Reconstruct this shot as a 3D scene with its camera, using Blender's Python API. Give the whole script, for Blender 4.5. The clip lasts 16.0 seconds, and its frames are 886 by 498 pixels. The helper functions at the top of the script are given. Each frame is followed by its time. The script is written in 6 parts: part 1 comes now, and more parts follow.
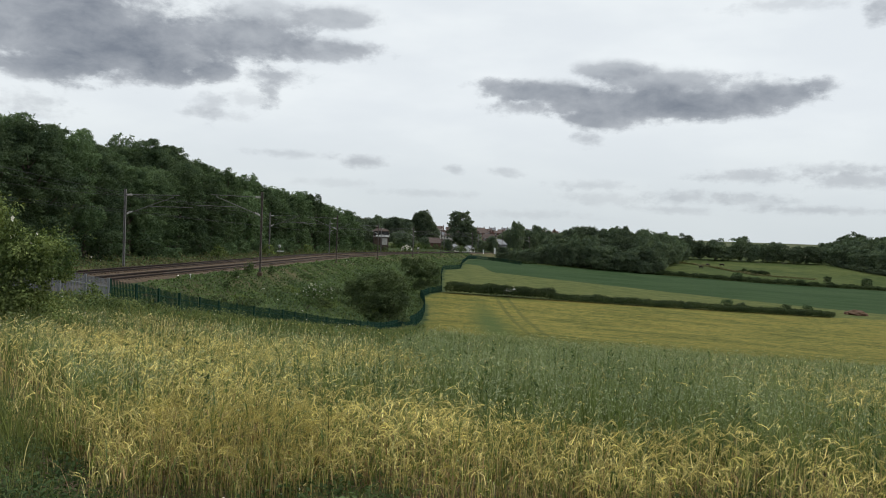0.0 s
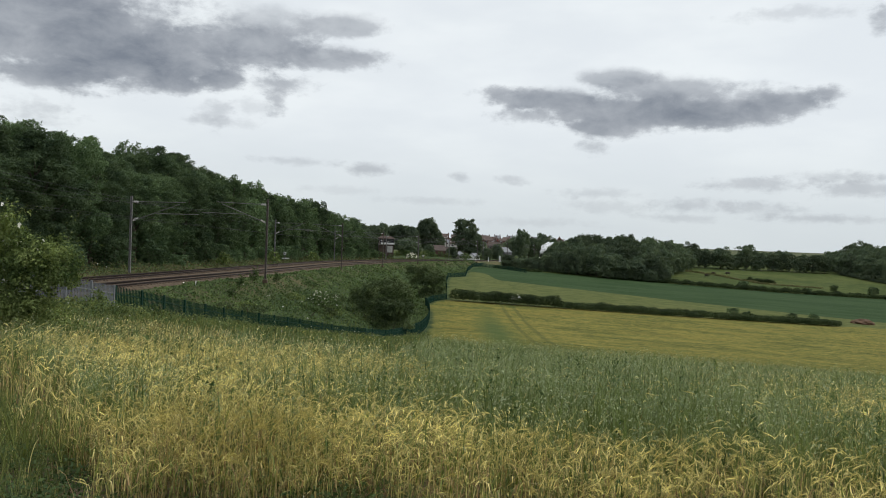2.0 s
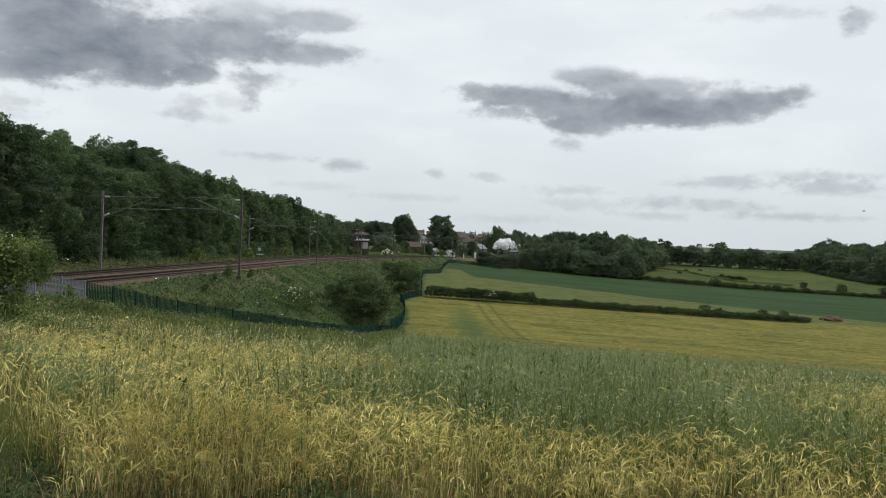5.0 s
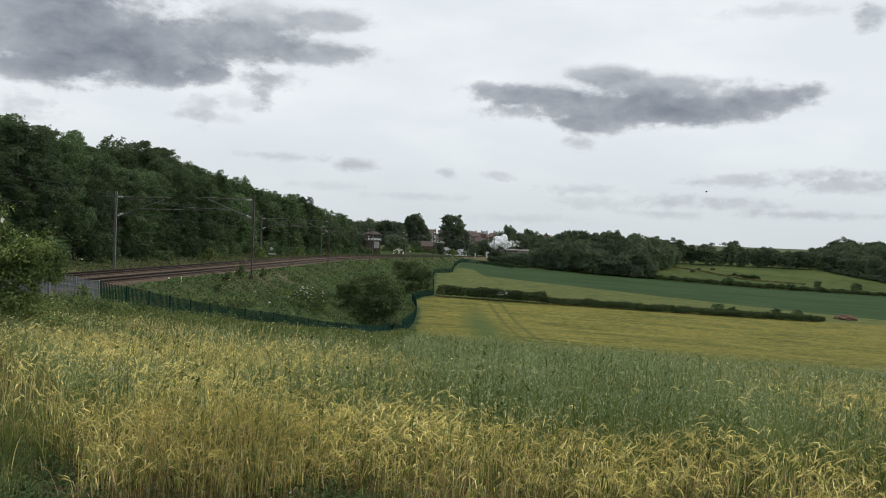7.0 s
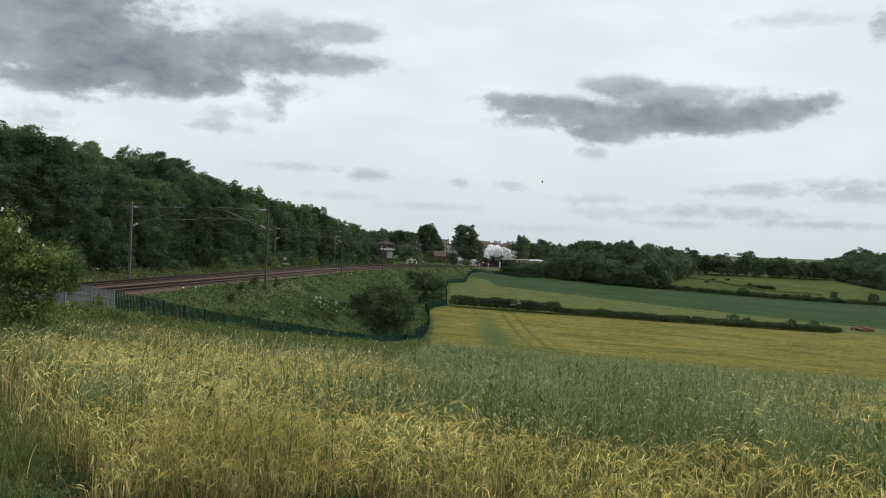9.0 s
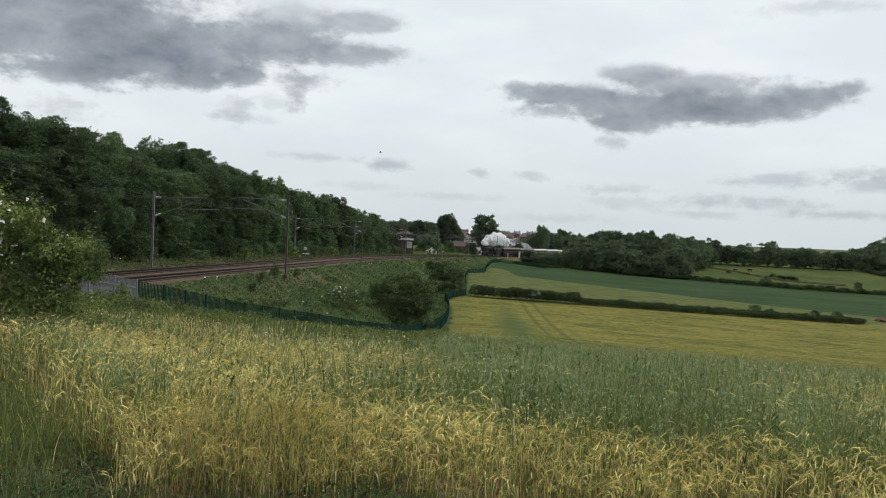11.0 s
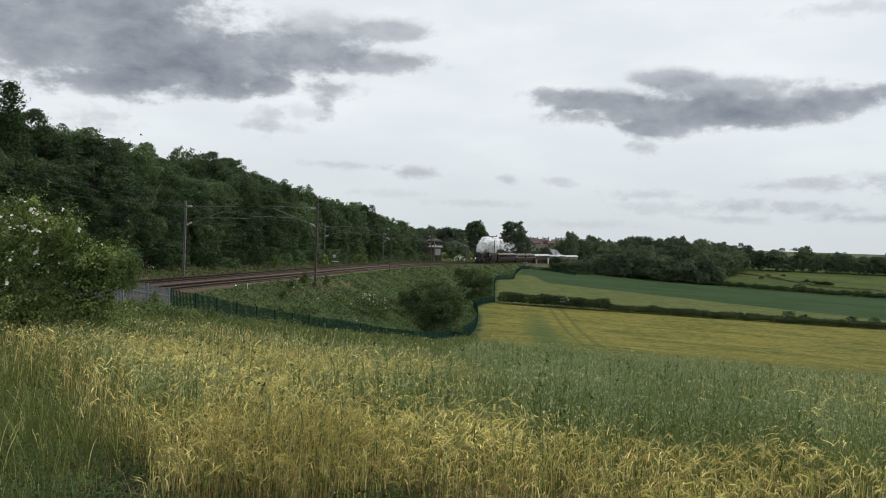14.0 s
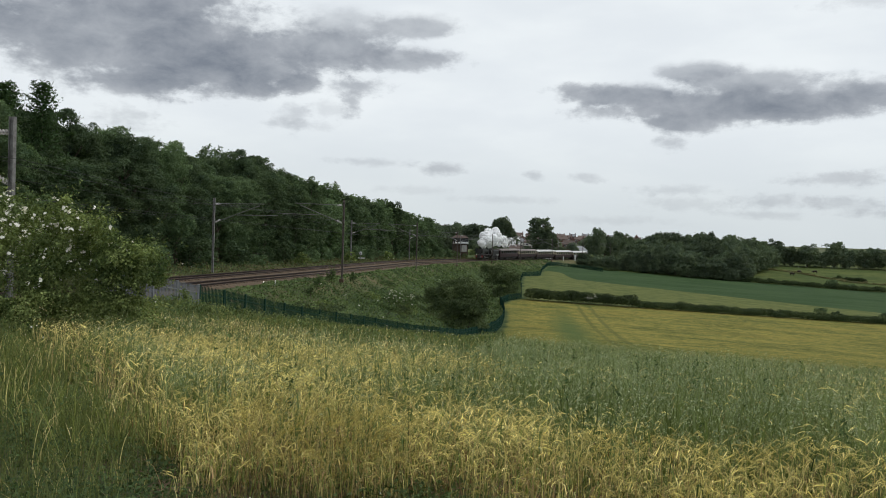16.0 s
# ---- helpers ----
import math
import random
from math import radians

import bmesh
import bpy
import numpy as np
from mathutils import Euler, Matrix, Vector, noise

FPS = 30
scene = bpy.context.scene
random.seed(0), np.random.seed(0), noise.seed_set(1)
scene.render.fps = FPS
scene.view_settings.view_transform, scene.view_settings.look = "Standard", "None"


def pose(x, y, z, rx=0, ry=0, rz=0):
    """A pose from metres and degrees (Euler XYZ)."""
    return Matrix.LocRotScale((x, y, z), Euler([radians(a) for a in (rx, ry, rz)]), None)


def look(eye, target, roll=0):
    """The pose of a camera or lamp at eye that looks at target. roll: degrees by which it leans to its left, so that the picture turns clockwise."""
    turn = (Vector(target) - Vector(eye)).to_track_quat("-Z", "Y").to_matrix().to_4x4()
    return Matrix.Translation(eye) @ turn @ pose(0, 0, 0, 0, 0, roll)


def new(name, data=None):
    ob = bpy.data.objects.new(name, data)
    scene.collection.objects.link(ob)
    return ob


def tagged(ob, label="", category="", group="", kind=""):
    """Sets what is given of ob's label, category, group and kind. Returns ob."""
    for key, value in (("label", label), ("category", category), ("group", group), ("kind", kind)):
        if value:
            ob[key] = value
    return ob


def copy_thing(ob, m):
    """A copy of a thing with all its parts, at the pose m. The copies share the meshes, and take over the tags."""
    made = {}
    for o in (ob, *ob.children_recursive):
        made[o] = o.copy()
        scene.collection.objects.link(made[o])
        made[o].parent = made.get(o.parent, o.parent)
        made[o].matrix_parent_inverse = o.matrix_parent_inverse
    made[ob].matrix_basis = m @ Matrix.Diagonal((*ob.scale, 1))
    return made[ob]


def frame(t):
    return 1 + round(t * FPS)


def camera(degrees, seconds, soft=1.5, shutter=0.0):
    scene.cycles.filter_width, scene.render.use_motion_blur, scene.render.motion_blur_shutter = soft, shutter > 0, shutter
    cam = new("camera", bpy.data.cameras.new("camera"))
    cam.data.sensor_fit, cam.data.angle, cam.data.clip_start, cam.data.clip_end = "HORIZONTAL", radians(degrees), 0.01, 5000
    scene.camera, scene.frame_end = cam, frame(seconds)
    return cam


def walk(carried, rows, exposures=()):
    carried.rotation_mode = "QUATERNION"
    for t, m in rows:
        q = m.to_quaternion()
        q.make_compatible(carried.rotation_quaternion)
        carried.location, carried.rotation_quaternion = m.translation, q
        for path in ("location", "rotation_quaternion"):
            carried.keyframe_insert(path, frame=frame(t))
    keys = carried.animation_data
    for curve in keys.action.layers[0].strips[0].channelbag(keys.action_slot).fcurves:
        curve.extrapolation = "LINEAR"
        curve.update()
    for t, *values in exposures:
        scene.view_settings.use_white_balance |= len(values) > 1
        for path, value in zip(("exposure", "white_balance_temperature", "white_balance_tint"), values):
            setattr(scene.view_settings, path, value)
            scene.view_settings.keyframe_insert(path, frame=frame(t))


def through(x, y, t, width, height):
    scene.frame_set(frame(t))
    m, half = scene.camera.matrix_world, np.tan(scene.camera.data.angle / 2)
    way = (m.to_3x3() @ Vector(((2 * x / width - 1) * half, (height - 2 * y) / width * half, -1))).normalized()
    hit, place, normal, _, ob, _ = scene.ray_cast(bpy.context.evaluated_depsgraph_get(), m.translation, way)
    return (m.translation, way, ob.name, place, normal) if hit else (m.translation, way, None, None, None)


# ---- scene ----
cam = camera(58.6, 16.0, soft=1.0)
EYE = (0.0, 0.0, 1.75)
# seconds, pitch, roll, yaw of a camera that is held by hand on one spot
TURNS = [
    (0.0, -1.30, -2.00, 0.00), (0.5, -1.25, -1.98, 0.04), (1.0, -1.21, -1.92, -0.02), (1.5, -1.01, -2.03, -0.05),
    (2.0, -0.76, -2.14, 0.37), (2.5, -0.67, -2.38, 0.63), (3.0, -0.59, -2.56, 0.21), (3.5, -0.46, -2.41, -0.62),
    (3.9, -0.48, -2.35, -1.05), (4.8, -0.85, -2.35, -1.42), (6.0, -1.21, -2.33, -1.15), (6.5, -1.19, -2.22, -0.87),
    (7.0, -1.03, -2.23, -0.58), (7.5, -0.70, -2.20, -0.16), (8.0, -0.54, -2.30, -0.05), (8.5, -0.47, -2.38, 0.08),
    (9.0, -0.34, -2.25, 0.37), (10.2, -0.75, -2.20, 1.20), (11.5, -1.30, -2.20, 2.26), (12.0, -1.42, -1.96, 2.78),
    (12.5, -1.48, -1.77, 3.05), (13.0, -1.16, -1.69, 3.23), (13.5, -0.74, -1.70, 3.56), (14.0, -0.69, -1.91, 3.85),
    (14.5, -0.84, -1.97, 4.12), (15.0, -1.00, -1.86, 4.65), (15.5, -1.08, -1.85, 5.21), (16.0, -1.00, -1.76, 5.75)]
walk(cam, [(t, pose(*EYE, 90 + p, r, y)) for t, p, r, y in TURNS])

# ---- light: a grey, bright overcast with broken dark cloud ----
SUN_EL, SUN_AZ = 54.0, 62.0          # degrees; azimuth clockwise from +y
world = bpy.data.worlds.new("overcast_sky")
scene.world = world
world.use_nodes = True
wt = world.node_tree
wt.nodes.clear()


class Nodes:
    """Short notation for node trees."""

    def __init__(self, tree):
        self.tree = tree

    def node(self, kind, **settings):
        n = self.tree.nodes.new(kind)
        for key, value in settings.items():
            setattr(n, key, value)
        return n

    def put(self, socket, value):
        if isinstance(value, bpy.types.NodeSocket):
            self.tree.links.new(value, socket)
        else:
            socket.default_value = value

    def math(self, op, a, b=0.0, c=0.0, clamp=False):
        n = self.node("ShaderNodeMath", operation=op, use_clamp=clamp)
        for s, v in zip(n.inputs, (a, b, c)):
            self.put(s, v)
        return n.outputs[0]

    def vec(self, op, a, b=(0, 0, 0)):
        n = self.node("ShaderNodeVectorMath", operation=op)
        self.put(n.inputs[0], a)
        self.put(n.inputs[1], b)
        return n.outputs["Value" if op in ("LENGTH", "DOT_PRODUCT", "DISTANCE") else "Vector"]

    def noise(self, vector, scale, detail=4.0, rough=0.55, distortion=0.0):
        n = self.node("ShaderNodeTexNoise")
        self.put(n.inputs["Vector"], vector)
        for key, value in (("Scale", scale), ("Detail", detail), ("Roughness", rough), ("Distortion", distortion)):
            n.inputs[key].default_value = value
        return n.outputs["Fac"]

    def ramp(self, value, lo, hi, out_lo=0.0, out_hi=1.0, smooth=True):
        n = self.node("ShaderNodeMapRange", interpolation_type="SMOOTHSTEP" if smooth else "LINEAR")
        for s, v in zip(n.inputs, (value, lo, hi, out_lo, out_hi)):
            self.put(s, v)
        return n.outputs[0]

    def mix(self, fac, a, b, blend="MIX"):
        n = self.node("ShaderNodeMix", data_type="RGBA", blend_type=blend)
        self.put(n.inputs["Factor"], fac)
        for i, v in ((6, a), (7, b)):
            self.put(n.inputs[i], v if isinstance(v, bpy.types.NodeSocket) else (*v, 1.0) if len(v) == 3 else v)
        return n.outputs[2]

    def xyz(self, x, y, z):
        n = self.node("ShaderNodeCombineXYZ")
        for s, v in zip(n.inputs, (x, y, z)):
            self.put(s, v)
        return n.outputs[0]


def build_sky():
    k = Nodes(wt)
    where = k.node("ShaderNodeTexCoord").outputs["Generated"]
    sep = k.node("ShaderNodeSeparateXYZ")
    k.put(sep.inputs[0], where)
    az = k.math("ARCTAN2", sep.outputs[0], sep.outputs[1])
    el = k.math("ARCSINE", sep.outputs[2])
    flat = k.xyz(az, el, 0.0)
    warp = k.noise(k.vec("MULTIPLY", flat, (1.0, 2.0, 1.0)), 15.0, 5.0, 0.58)
    fine = k.noise(k.vec("MULTIPLY", flat, (1.0, 1.7, 1.0)), 46.0, 5.0, 0.62)
    wob = k.math("ADD", k.math("MULTIPLY", k.math("SUBTRACT", warp, 0.46), 0.85), k.math("MULTIPLY", k.math("SUBTRACT", fine, 0.5), 0.75))
    frayed = k.math("ADD", k.math("MULTIPLY", k.math("SUBTRACT", fine, 0.47), 2.6), k.math("MULTIPLY", k.math("SUBTRACT", warp, 0.5), 0.9))
    # cloud masses: azimuth, elevation, half width, half height in degrees, strength
    bulk = [(-27.7, 12.9, 10.6, 3.45, 1), (-21.9, 11.7, 7.4, 2.36, 1), (-27.6, 9.6, 3.5, 0.95, 1), (-24.0, 10.6, 2.1, 1.12, 1), (-19.7, 10.0, 2.2, 0.85, 1),
            (-16.2, 10.6, 1.7, 0.87, 0.95), (-14.6, 13.1, 5.0, 1.79, 0.9), (-9.5, 12.5, 4.4, 0.89, 0.82), (-8.4, 14.7, 3.2, 0.97, 0.72), (-13.1, 14.7, 3.5, 1.2, 0.45),
            (14.3, 9.6, 8.1, 1.35, 1), (10.8, 8.5, 2.8, 1.05, 1), (11.7, 11.7, 2.9, 0.72, 0.75), (14.6, 11.0, 4.6, 0.87, 0.8), (6.8, 10.2, 4.4, 0.9, 0.95),
            (18.1, 9.1, 4.8, 0.94, 1), (22.7, 9.9, 2.6, 0.98, 0.95), (-42.0, 13.0, 9.0, 3.2, 0.9), (-26.5, 16.2, 7.5, 2.4, 1.0)]
    wisps = [(-6.7, 12.5, 2.0, 0.57, 0.5), (-12.6, 10.4, 2.1, 0.64, 0.6), (-12.6, 9.3, 0.6, 1.04, 0.6), (-16.7, 8.1, 1.1, 0.86, 0.38), (-16.1, 7.5, 2.3, 0.35, 0.28),
             (-14.1, 8.7, 1.5, 0.56, 0.25), (-27.9, 7.1, 1.9, 0.8, 0.35), (-6.0, 4.8, 1.4, 0.45, 0.55), (-11.3, 5.1, 2.8, 0.25, 0.32), (0.7, 4.5, 0.7, 0.29, 0.4),
             (4.4, 4.4, 1.0, 0.33, 0.4), (-7.6, 3.2, 2.4, 0.28, 0.2), (-1.1, 2.7, 3.7, 0.25, 0.22), (5.6, 9.0, 2.4, 0.49, 0.7), (3.9, 10.6, 2.2, 0.37, 0.7)]
    streaks = [(24.7, 10.2, 1.4, 0.52, 0.75), (20.2, 10.5, 2.2, 0.54, 0.4), (10.1, 6.9, 1.0, 0.52, 0.5), (20.8, 4.4, 3.2, 0.42, 0.5), (26.6, 4.9, 3.6, 0.33, 0.35),
               (27.6, 4.2, 2.9, 0.58, 0.5), (17.0, 2.9, 2.2, 0.43, 0.4), (21.2, 2.8, 2.5, 0.38, 0.4), (10.6, 3.6, 2.4, 0.32, 0.3), (11.1, 2.7, 2.8, 0.48, 0.25),
               (16.1, 2.0, 2.6, 0.28, 0.3), (25.4, 2.2, 4.3, 0.25, 0.4), (6.3, 1.4, 3.6, 0.29, 0.2), (28.4, 14.6, 0.9, 0.79, 0.6), (23.2, 15.4, 3.5, 0.38, 0.3)]
    cover, deep_ = None, None
    for group, stir in ((bulk, wob), (wisps, frayed), (streaks, frayed)):
        for az_, e, w, h, s in group:
            off = k.vec("MULTIPLY", k.vec("SUBTRACT", flat, (radians(az_), radians(e), 0)), (1 / radians(w * 1.12), 1 / radians(h * 1.18), 0))
            inside = k.math("SUBTRACT", 1.0, k.vec("LENGTH", off))
            lo, hi = (-0.06, 0.46) if group is bulk else (-0.3, 1.0)
            if group is bulk:
                hi = k.ramp(el, radians(e - 0.2 * h), radians(e + 0.9 * h), 0.42, 0.95)
            one = k.math("MULTIPLY", k.ramp(k.math("ADD", inside, stir), lo, hi), s * (0.96 if group is bulk else 1.25))
            cover = one if cover is None else k.math("SUBTRACT", k.math("ADD", cover, one), k.math("MULTIPLY", cover, one))
            if group is bulk:
                core = k.math("MULTIPLY", k.ramp(inside, -0.2, 0.9), s * 0.8)
                deep_ = core if deep_ is None else k.math("SUBTRACT", k.math("ADD", deep_, core), k.math("MULTIPLY", deep_, core))
    # the rest of the sky goes on in the same manner, higher up and behind
    high = k.noise(k.vec("MULTIPLY", where, (1.0, 1.0, 2.5)), 2.4, 5.0, 0.6)
    rest = k.math("MULTIPLY", k.ramp(high, 0.5, 0.68), k.ramp(el, radians(18), radians(32)))
    cover = k.math("MAXIMUM", cover, k.math("MULTIPLY", rest, 0.8))
    billow = k.noise(k.vec("MULTIPLY", flat, (1.0, 1.7, 1.0)), 17.0, 6.0, 0.6, 0.25)
    dark = k.math("ADD", k.math("MULTIPLY", deep_, 0.70), k.math("MULTIPLY", k.math("SUBTRACT", 0.62, billow), 1.9))
    thick = k.mix(k.ramp(dark, 0.0, 1.15, smooth=False), (0.49, 0.52, 0.56), (0.210, 0.238, 0.286))
    veil = k.noise(k.vec("MULTIPLY", flat, (1.0, 3.0, 1.0)), 5.0, 4.0, 0.5)
    pale = k.mix(k.ramp(veil, 0.35, 0.7), (0.81, 0.862, 0.905), (0.89, 0.94, 0.968))
    pale = k.mix(k.ramp(el, radians(-1), radians(10)), k.mix(0.7, pale, (0.60, 0.665, 0.695)), pale)
    grey = k.mix(cover, pale, thick)
    sky = k.node("ShaderNodeTexSky", sky_type="NISHITA", sun_disc=False, sun_elevation=radians(SUN_EL), sun_rotation=radians(SUN_AZ))
    clear = k.node("ShaderNodeBackground")
    k.put(clear.inputs[0], sky.outputs[0])
    clear.inputs[1].default_value = 0.05
    layer = k.node("ShaderNodeBackground")
    k.put(layer.inputs[0], grey)
    layer.inputs[1].default_value = 1.0
    both = k.node("ShaderNodeMixShader")
    both.inputs[0].default_value = 0.94
    wt.links.new(clear.outputs[0], both.inputs[1])
    wt.links.new(layer.outputs[0], both.inputs[2])
    wt.links.new(both.outputs[0], k.node("ShaderNodeOutputWorld").inputs[0])


build_sky()
sun = new("sun", bpy.data.lights.new("sun", "SUN"))
sun.data.energy, sun.data.angle, sun.data.color = 1.7, radians(12), (1.0, 0.985, 0.95)
sun_way = Vector((math.sin(radians(SUN_AZ)) * math.cos(radians(SUN_EL)), math.cos(radians(SUN_AZ)) * math.cos(radians(SUN_EL)), math.sin(radians(SUN_EL))))
sun.matrix_world = look((0, 0, 200), Vector((0, 0, 200)) - sun_way)
scene.view_settings.exposure = 0.0

# ---- materials ----


def material(name, low, high, scale=3.0, rough=0.8, bump=0.0, bump_scale=None, metal=0.0, spread=0.0, island=0.0, spec=0.3, glow=0.0, stretch=(1, 1, 1), through=0.0):
    """Two-scale mottled surface between two colours; spread and island vary it from object to object and piece to piece."""
    m = bpy.data.materials.new(name)
    m.use_nodes = True
    t = m.node_tree
    t.nodes.clear()
    k = Nodes(t)
    co = k.vec("MULTIPLY", k.node("ShaderNodeTexCoord").outputs["Object"], stretch)
    big, small = k.noise(co, scale, 4), k.noise(co, scale * 9.0, 3)
    fac = k.math("ADD", k.math("MULTIPLY", big, 0.65), k.math("MULTIPLY", small, 0.35))
    col = k.mix(k.ramp(fac, 0.36, 0.64), low, high)
    tone = None
    if spread:
        tone = k.math("MULTIPLY_ADD", k.node("ShaderNodeObjectInfo").outputs["Random"], spread, 1 - spread / 2)
    if island:
        each = k.math("MULTIPLY_ADD", k.node("ShaderNodeNewGeometry").outputs["Random Per Island"], island, 1 - island / 2)
        tone = each if tone is None else k.math("MULTIPLY", tone, each)
    if tone is not None:
        col = k.mix(1.0, col, k.xyz(tone, tone, tone), "MULTIPLY")
    b = k.node("ShaderNodeBsdfPrincipled")
    k.put(b.inputs["Base Color"], col)
    k.put(b.inputs["Roughness"], k.math("ADD", rough - 0.08, k.math("MULTIPLY", small, 0.16)))
    b.inputs["Metallic"].default_value = metal
    b.inputs["Specular IOR Level"].default_value = spec
    if glow:
        k.put(b.inputs["Emission Color"], col)
        b.inputs["Emission Strength"].default_value = glow
    if bump:
        n = k.node("ShaderNodeBump")
        n.inputs["Strength"].default_value = bump
        n.inputs["Distance"].default_value = 0.05
        k.put(n.inputs["Height"], k.noise(co, bump_scale or scale * 12, 3))
        t.links.new(n.outputs[0], b.inputs["Normal"])
    out = k.node("ShaderNodeOutputMaterial")
    if through:
        thin = k.node("ShaderNodeBsdfTranslucent")
        k.put(thin.inputs[0], k.mix(1.0, col, (1.25, 1.3, 0.7), "MULTIPLY"))
        mx = k.node("ShaderNodeMixShader")
        mx.inputs[0].default_value = through
        t.links.new(b.outputs[0], mx.inputs[1])
        t.links.new(thin.outputs[0], mx.inputs[2])
        t.links.new(mx.outputs[0], out.inputs[0])
    else:
        t.links.new(b.outputs[0], out.inputs[0])
    return m


def leaf(name, low, high, scale=0.35, island=0.7, spread=0.55, through=0.25, rough=0.7, spec=0.08):
    return material(name, low, high, scale, rough, 0, island=island, spread=spread, spec=spec, through=through)


M_ASH = leaf("ash_leaves", (0.043, 0.072, 0.038), (0.124, 0.176, 0.086), island=0.45, spread=0.8)
M_OAK = leaf("oak_leaves", (0.036, 0.060, 0.036), (0.092, 0.130, 0.068), island=0.45, spread=0.8)
M_PINE = leaf("pine_needles", (0.028, 0.052, 0.022), (0.05, 0.085, 0.034))
# far foliage is paler and greyer: distance haze is mixed into its colour
M_FARHAZE = leaf("hazed_far_leaves", (0.078, 0.108, 0.074), (0.140, 0.175, 0.108), 0.12, 0.22, through=0.35)
M_HEDGE = leaf("hedge_leaves", (0.034, 0.052, 0.021), (0.060, 0.084, 0.031), 0.3, 0.35)
M_DRYBANK = leaf("rough_grass", (0.085, 0.090, 0.042), (0.165, 0.150, 0.075))
M_THORN = leaf("hawthorn_leaves", (0.048, 0.070, 0.034), (0.118, 0.150, 0.070), island=0.9)
M_ROSE = leaf("rose_leaves", (0.052, 0.081, 0.030), (0.200, 0.242, 0.084), 0.9, 0.9)
M_PETAL = material("petals", (0.74, 0.70, 0.66), (0.85, 0.82, 0.78), 6, 0.6, through=0.2)
M_YELLOWBLOOM = material("yellow_petals", (0.55, 0.50, 0.12), (0.70, 0.66, 0.25), 6, 0.6)
M_BARK = material("bark", (0.07, 0.055, 0.04), (0.14, 0.115, 0.09), 4, 0.9, 0.5, 18)
M_STRAW = leaf("barley_stem", (0.31, 0.240, 0.085), (0.86, 0.73, 0.33), 0.9, 0.9, 0, 0.15, 0.5, 0.35)
M_EAR = leaf("barley_ear", (0.40, 0.325, 0.100), (0.98, 0.86, 0.40), 0.8, 0.9, 0, 0.2, 0.5, 0.35)
M_DRY = leaf("withered_stem", (0.22, 0.135, 0.070), (0.48, 0.34, 0.17), 1.5, 0.8, 0, 0.15)
M_BLADE = leaf("barley_blade", (0.110, 0.145, 0.042), (0.265, 0.290, 0.090), 0.7, 0.7, 0, 0.25)
M_OAT = leaf("oat_stem", (0.108, 0.142, 0.052), (0.195, 0.236, 0.094), 0.6, 0.6, 0, 0.25)
M_OATEAR = leaf("oat_head", (0.23, 0.285, 0.175), (0.47, 0.51, 0.34), 0.8, 0.6, 0, 0.25)
M_GRASS = leaf("verge_grass", (0.075, 0.098, 0.034), (0.185, 0.205, 0.074), 0.5, 0.8, 0, 0.25)
M_WEED = leaf("weed_leaves", (0.044, 0.074, 0.029), (0.118, 0.163, 0.064), 0.3, 0.8, 0, 0.25)
M_RAIL = material("rusty_rail", (0.016, 0.010, 0.008), (0.034, 0.021, 0.017), 8, 0.7, 0.2, metal=0.3)
M_SLEEPER = material("sleeper", (0.072, 0.050, 0.034), (0.125, 0.088, 0.060), 6, 0.9, 0.3, spread=0.3)
M_STEEL = material("galvanised_steel", (0.12, 0.112, 0.108), (0.22, 0.215, 0.21), 5, 0.6, 0.1, metal=0.35)
M_DARKSTEEL = material("weathered_steel", (0.072, 0.062, 0.055), (0.135, 0.115, 0.10), 3, 0.75, 0.2, metal=0.2)
M_WIRE = material("wire", (0.016, 0.017, 0.018), (0.035, 0.034, 0.033), 5, 0.7)
M_PORCELAIN = material("insulator", (0.35, 0.33, 0.32), (0.55, 0.53, 0.5), 8, 0.3)
M_GREENFENCE = material("green_powder_coat", (0.006, 0.026, 0.017), (0.011, 0.040, 0.026), 3, 0.75, 0.1, spread=0.2, spec=0.1)
M_GREYFENCE = material("galvanised_palisade", (0.11, 0.118, 0.13), (0.19, 0.20, 0.215), 3, 0.5, 0.1, metal=0.2, spread=0.2)
M_WHITE = material("white_paint", (0.66, 0.66, 0.64), (0.80, 0.80, 0.78), 2, 0.6, 0.1)
M_CREAM = material("cream_paint", (0.36, 0.32, 0.22), (0.45, 0.40, 0.28), 1.5, 0.35)
M_MAROON = material("maroon_paint", (0.022, 0.009, 0.010), (0.038, 0.014, 0.015), 1.5, 0.35)
M_ROOF = material("coach_roof", (0.38, 0.38, 0.37), (0.54, 0.54, 0.52), 0.8, 0.6, stretch=(0.3, 1, 1))
# darker roof colour for the two leading coaches
M_DARKROOF = material("dark_roof", (0.10, 0.085, 0.075), (0.19, 0.165, 0.15), 0.8, 0.7, stretch=(0.3, 1, 1))
M_BOARD = material("weathered_boards", (0.34, 0.33, 0.31), (0.50, 0.49, 0.46), 1.5, 0.7, 0.2)
M_BLACK = material("black_paint", (0.010, 0.010, 0.011), (0.024, 0.023, 0.022), 2, 0.4)
M_SOOT = material("sooty_steel", (0.018, 0.017, 0.016), (0.045, 0.042, 0.04), 4, 0.7, 0.2)
M_RED = material("red_paint", (0.30, 0.02, 0.015), (0.42, 0.03, 0.02), 3, 0.5)
M_LAMP = material("headlamp_glass", (1.0, 0.93, 0.78), (1.0, 0.95, 0.82), 3, 0.3, glow=3.0)
M_PANE = material("window_glass", (0.02, 0.024, 0.028), (0.05, 0.055, 0.06), 1, 0.08, spec=0.35)
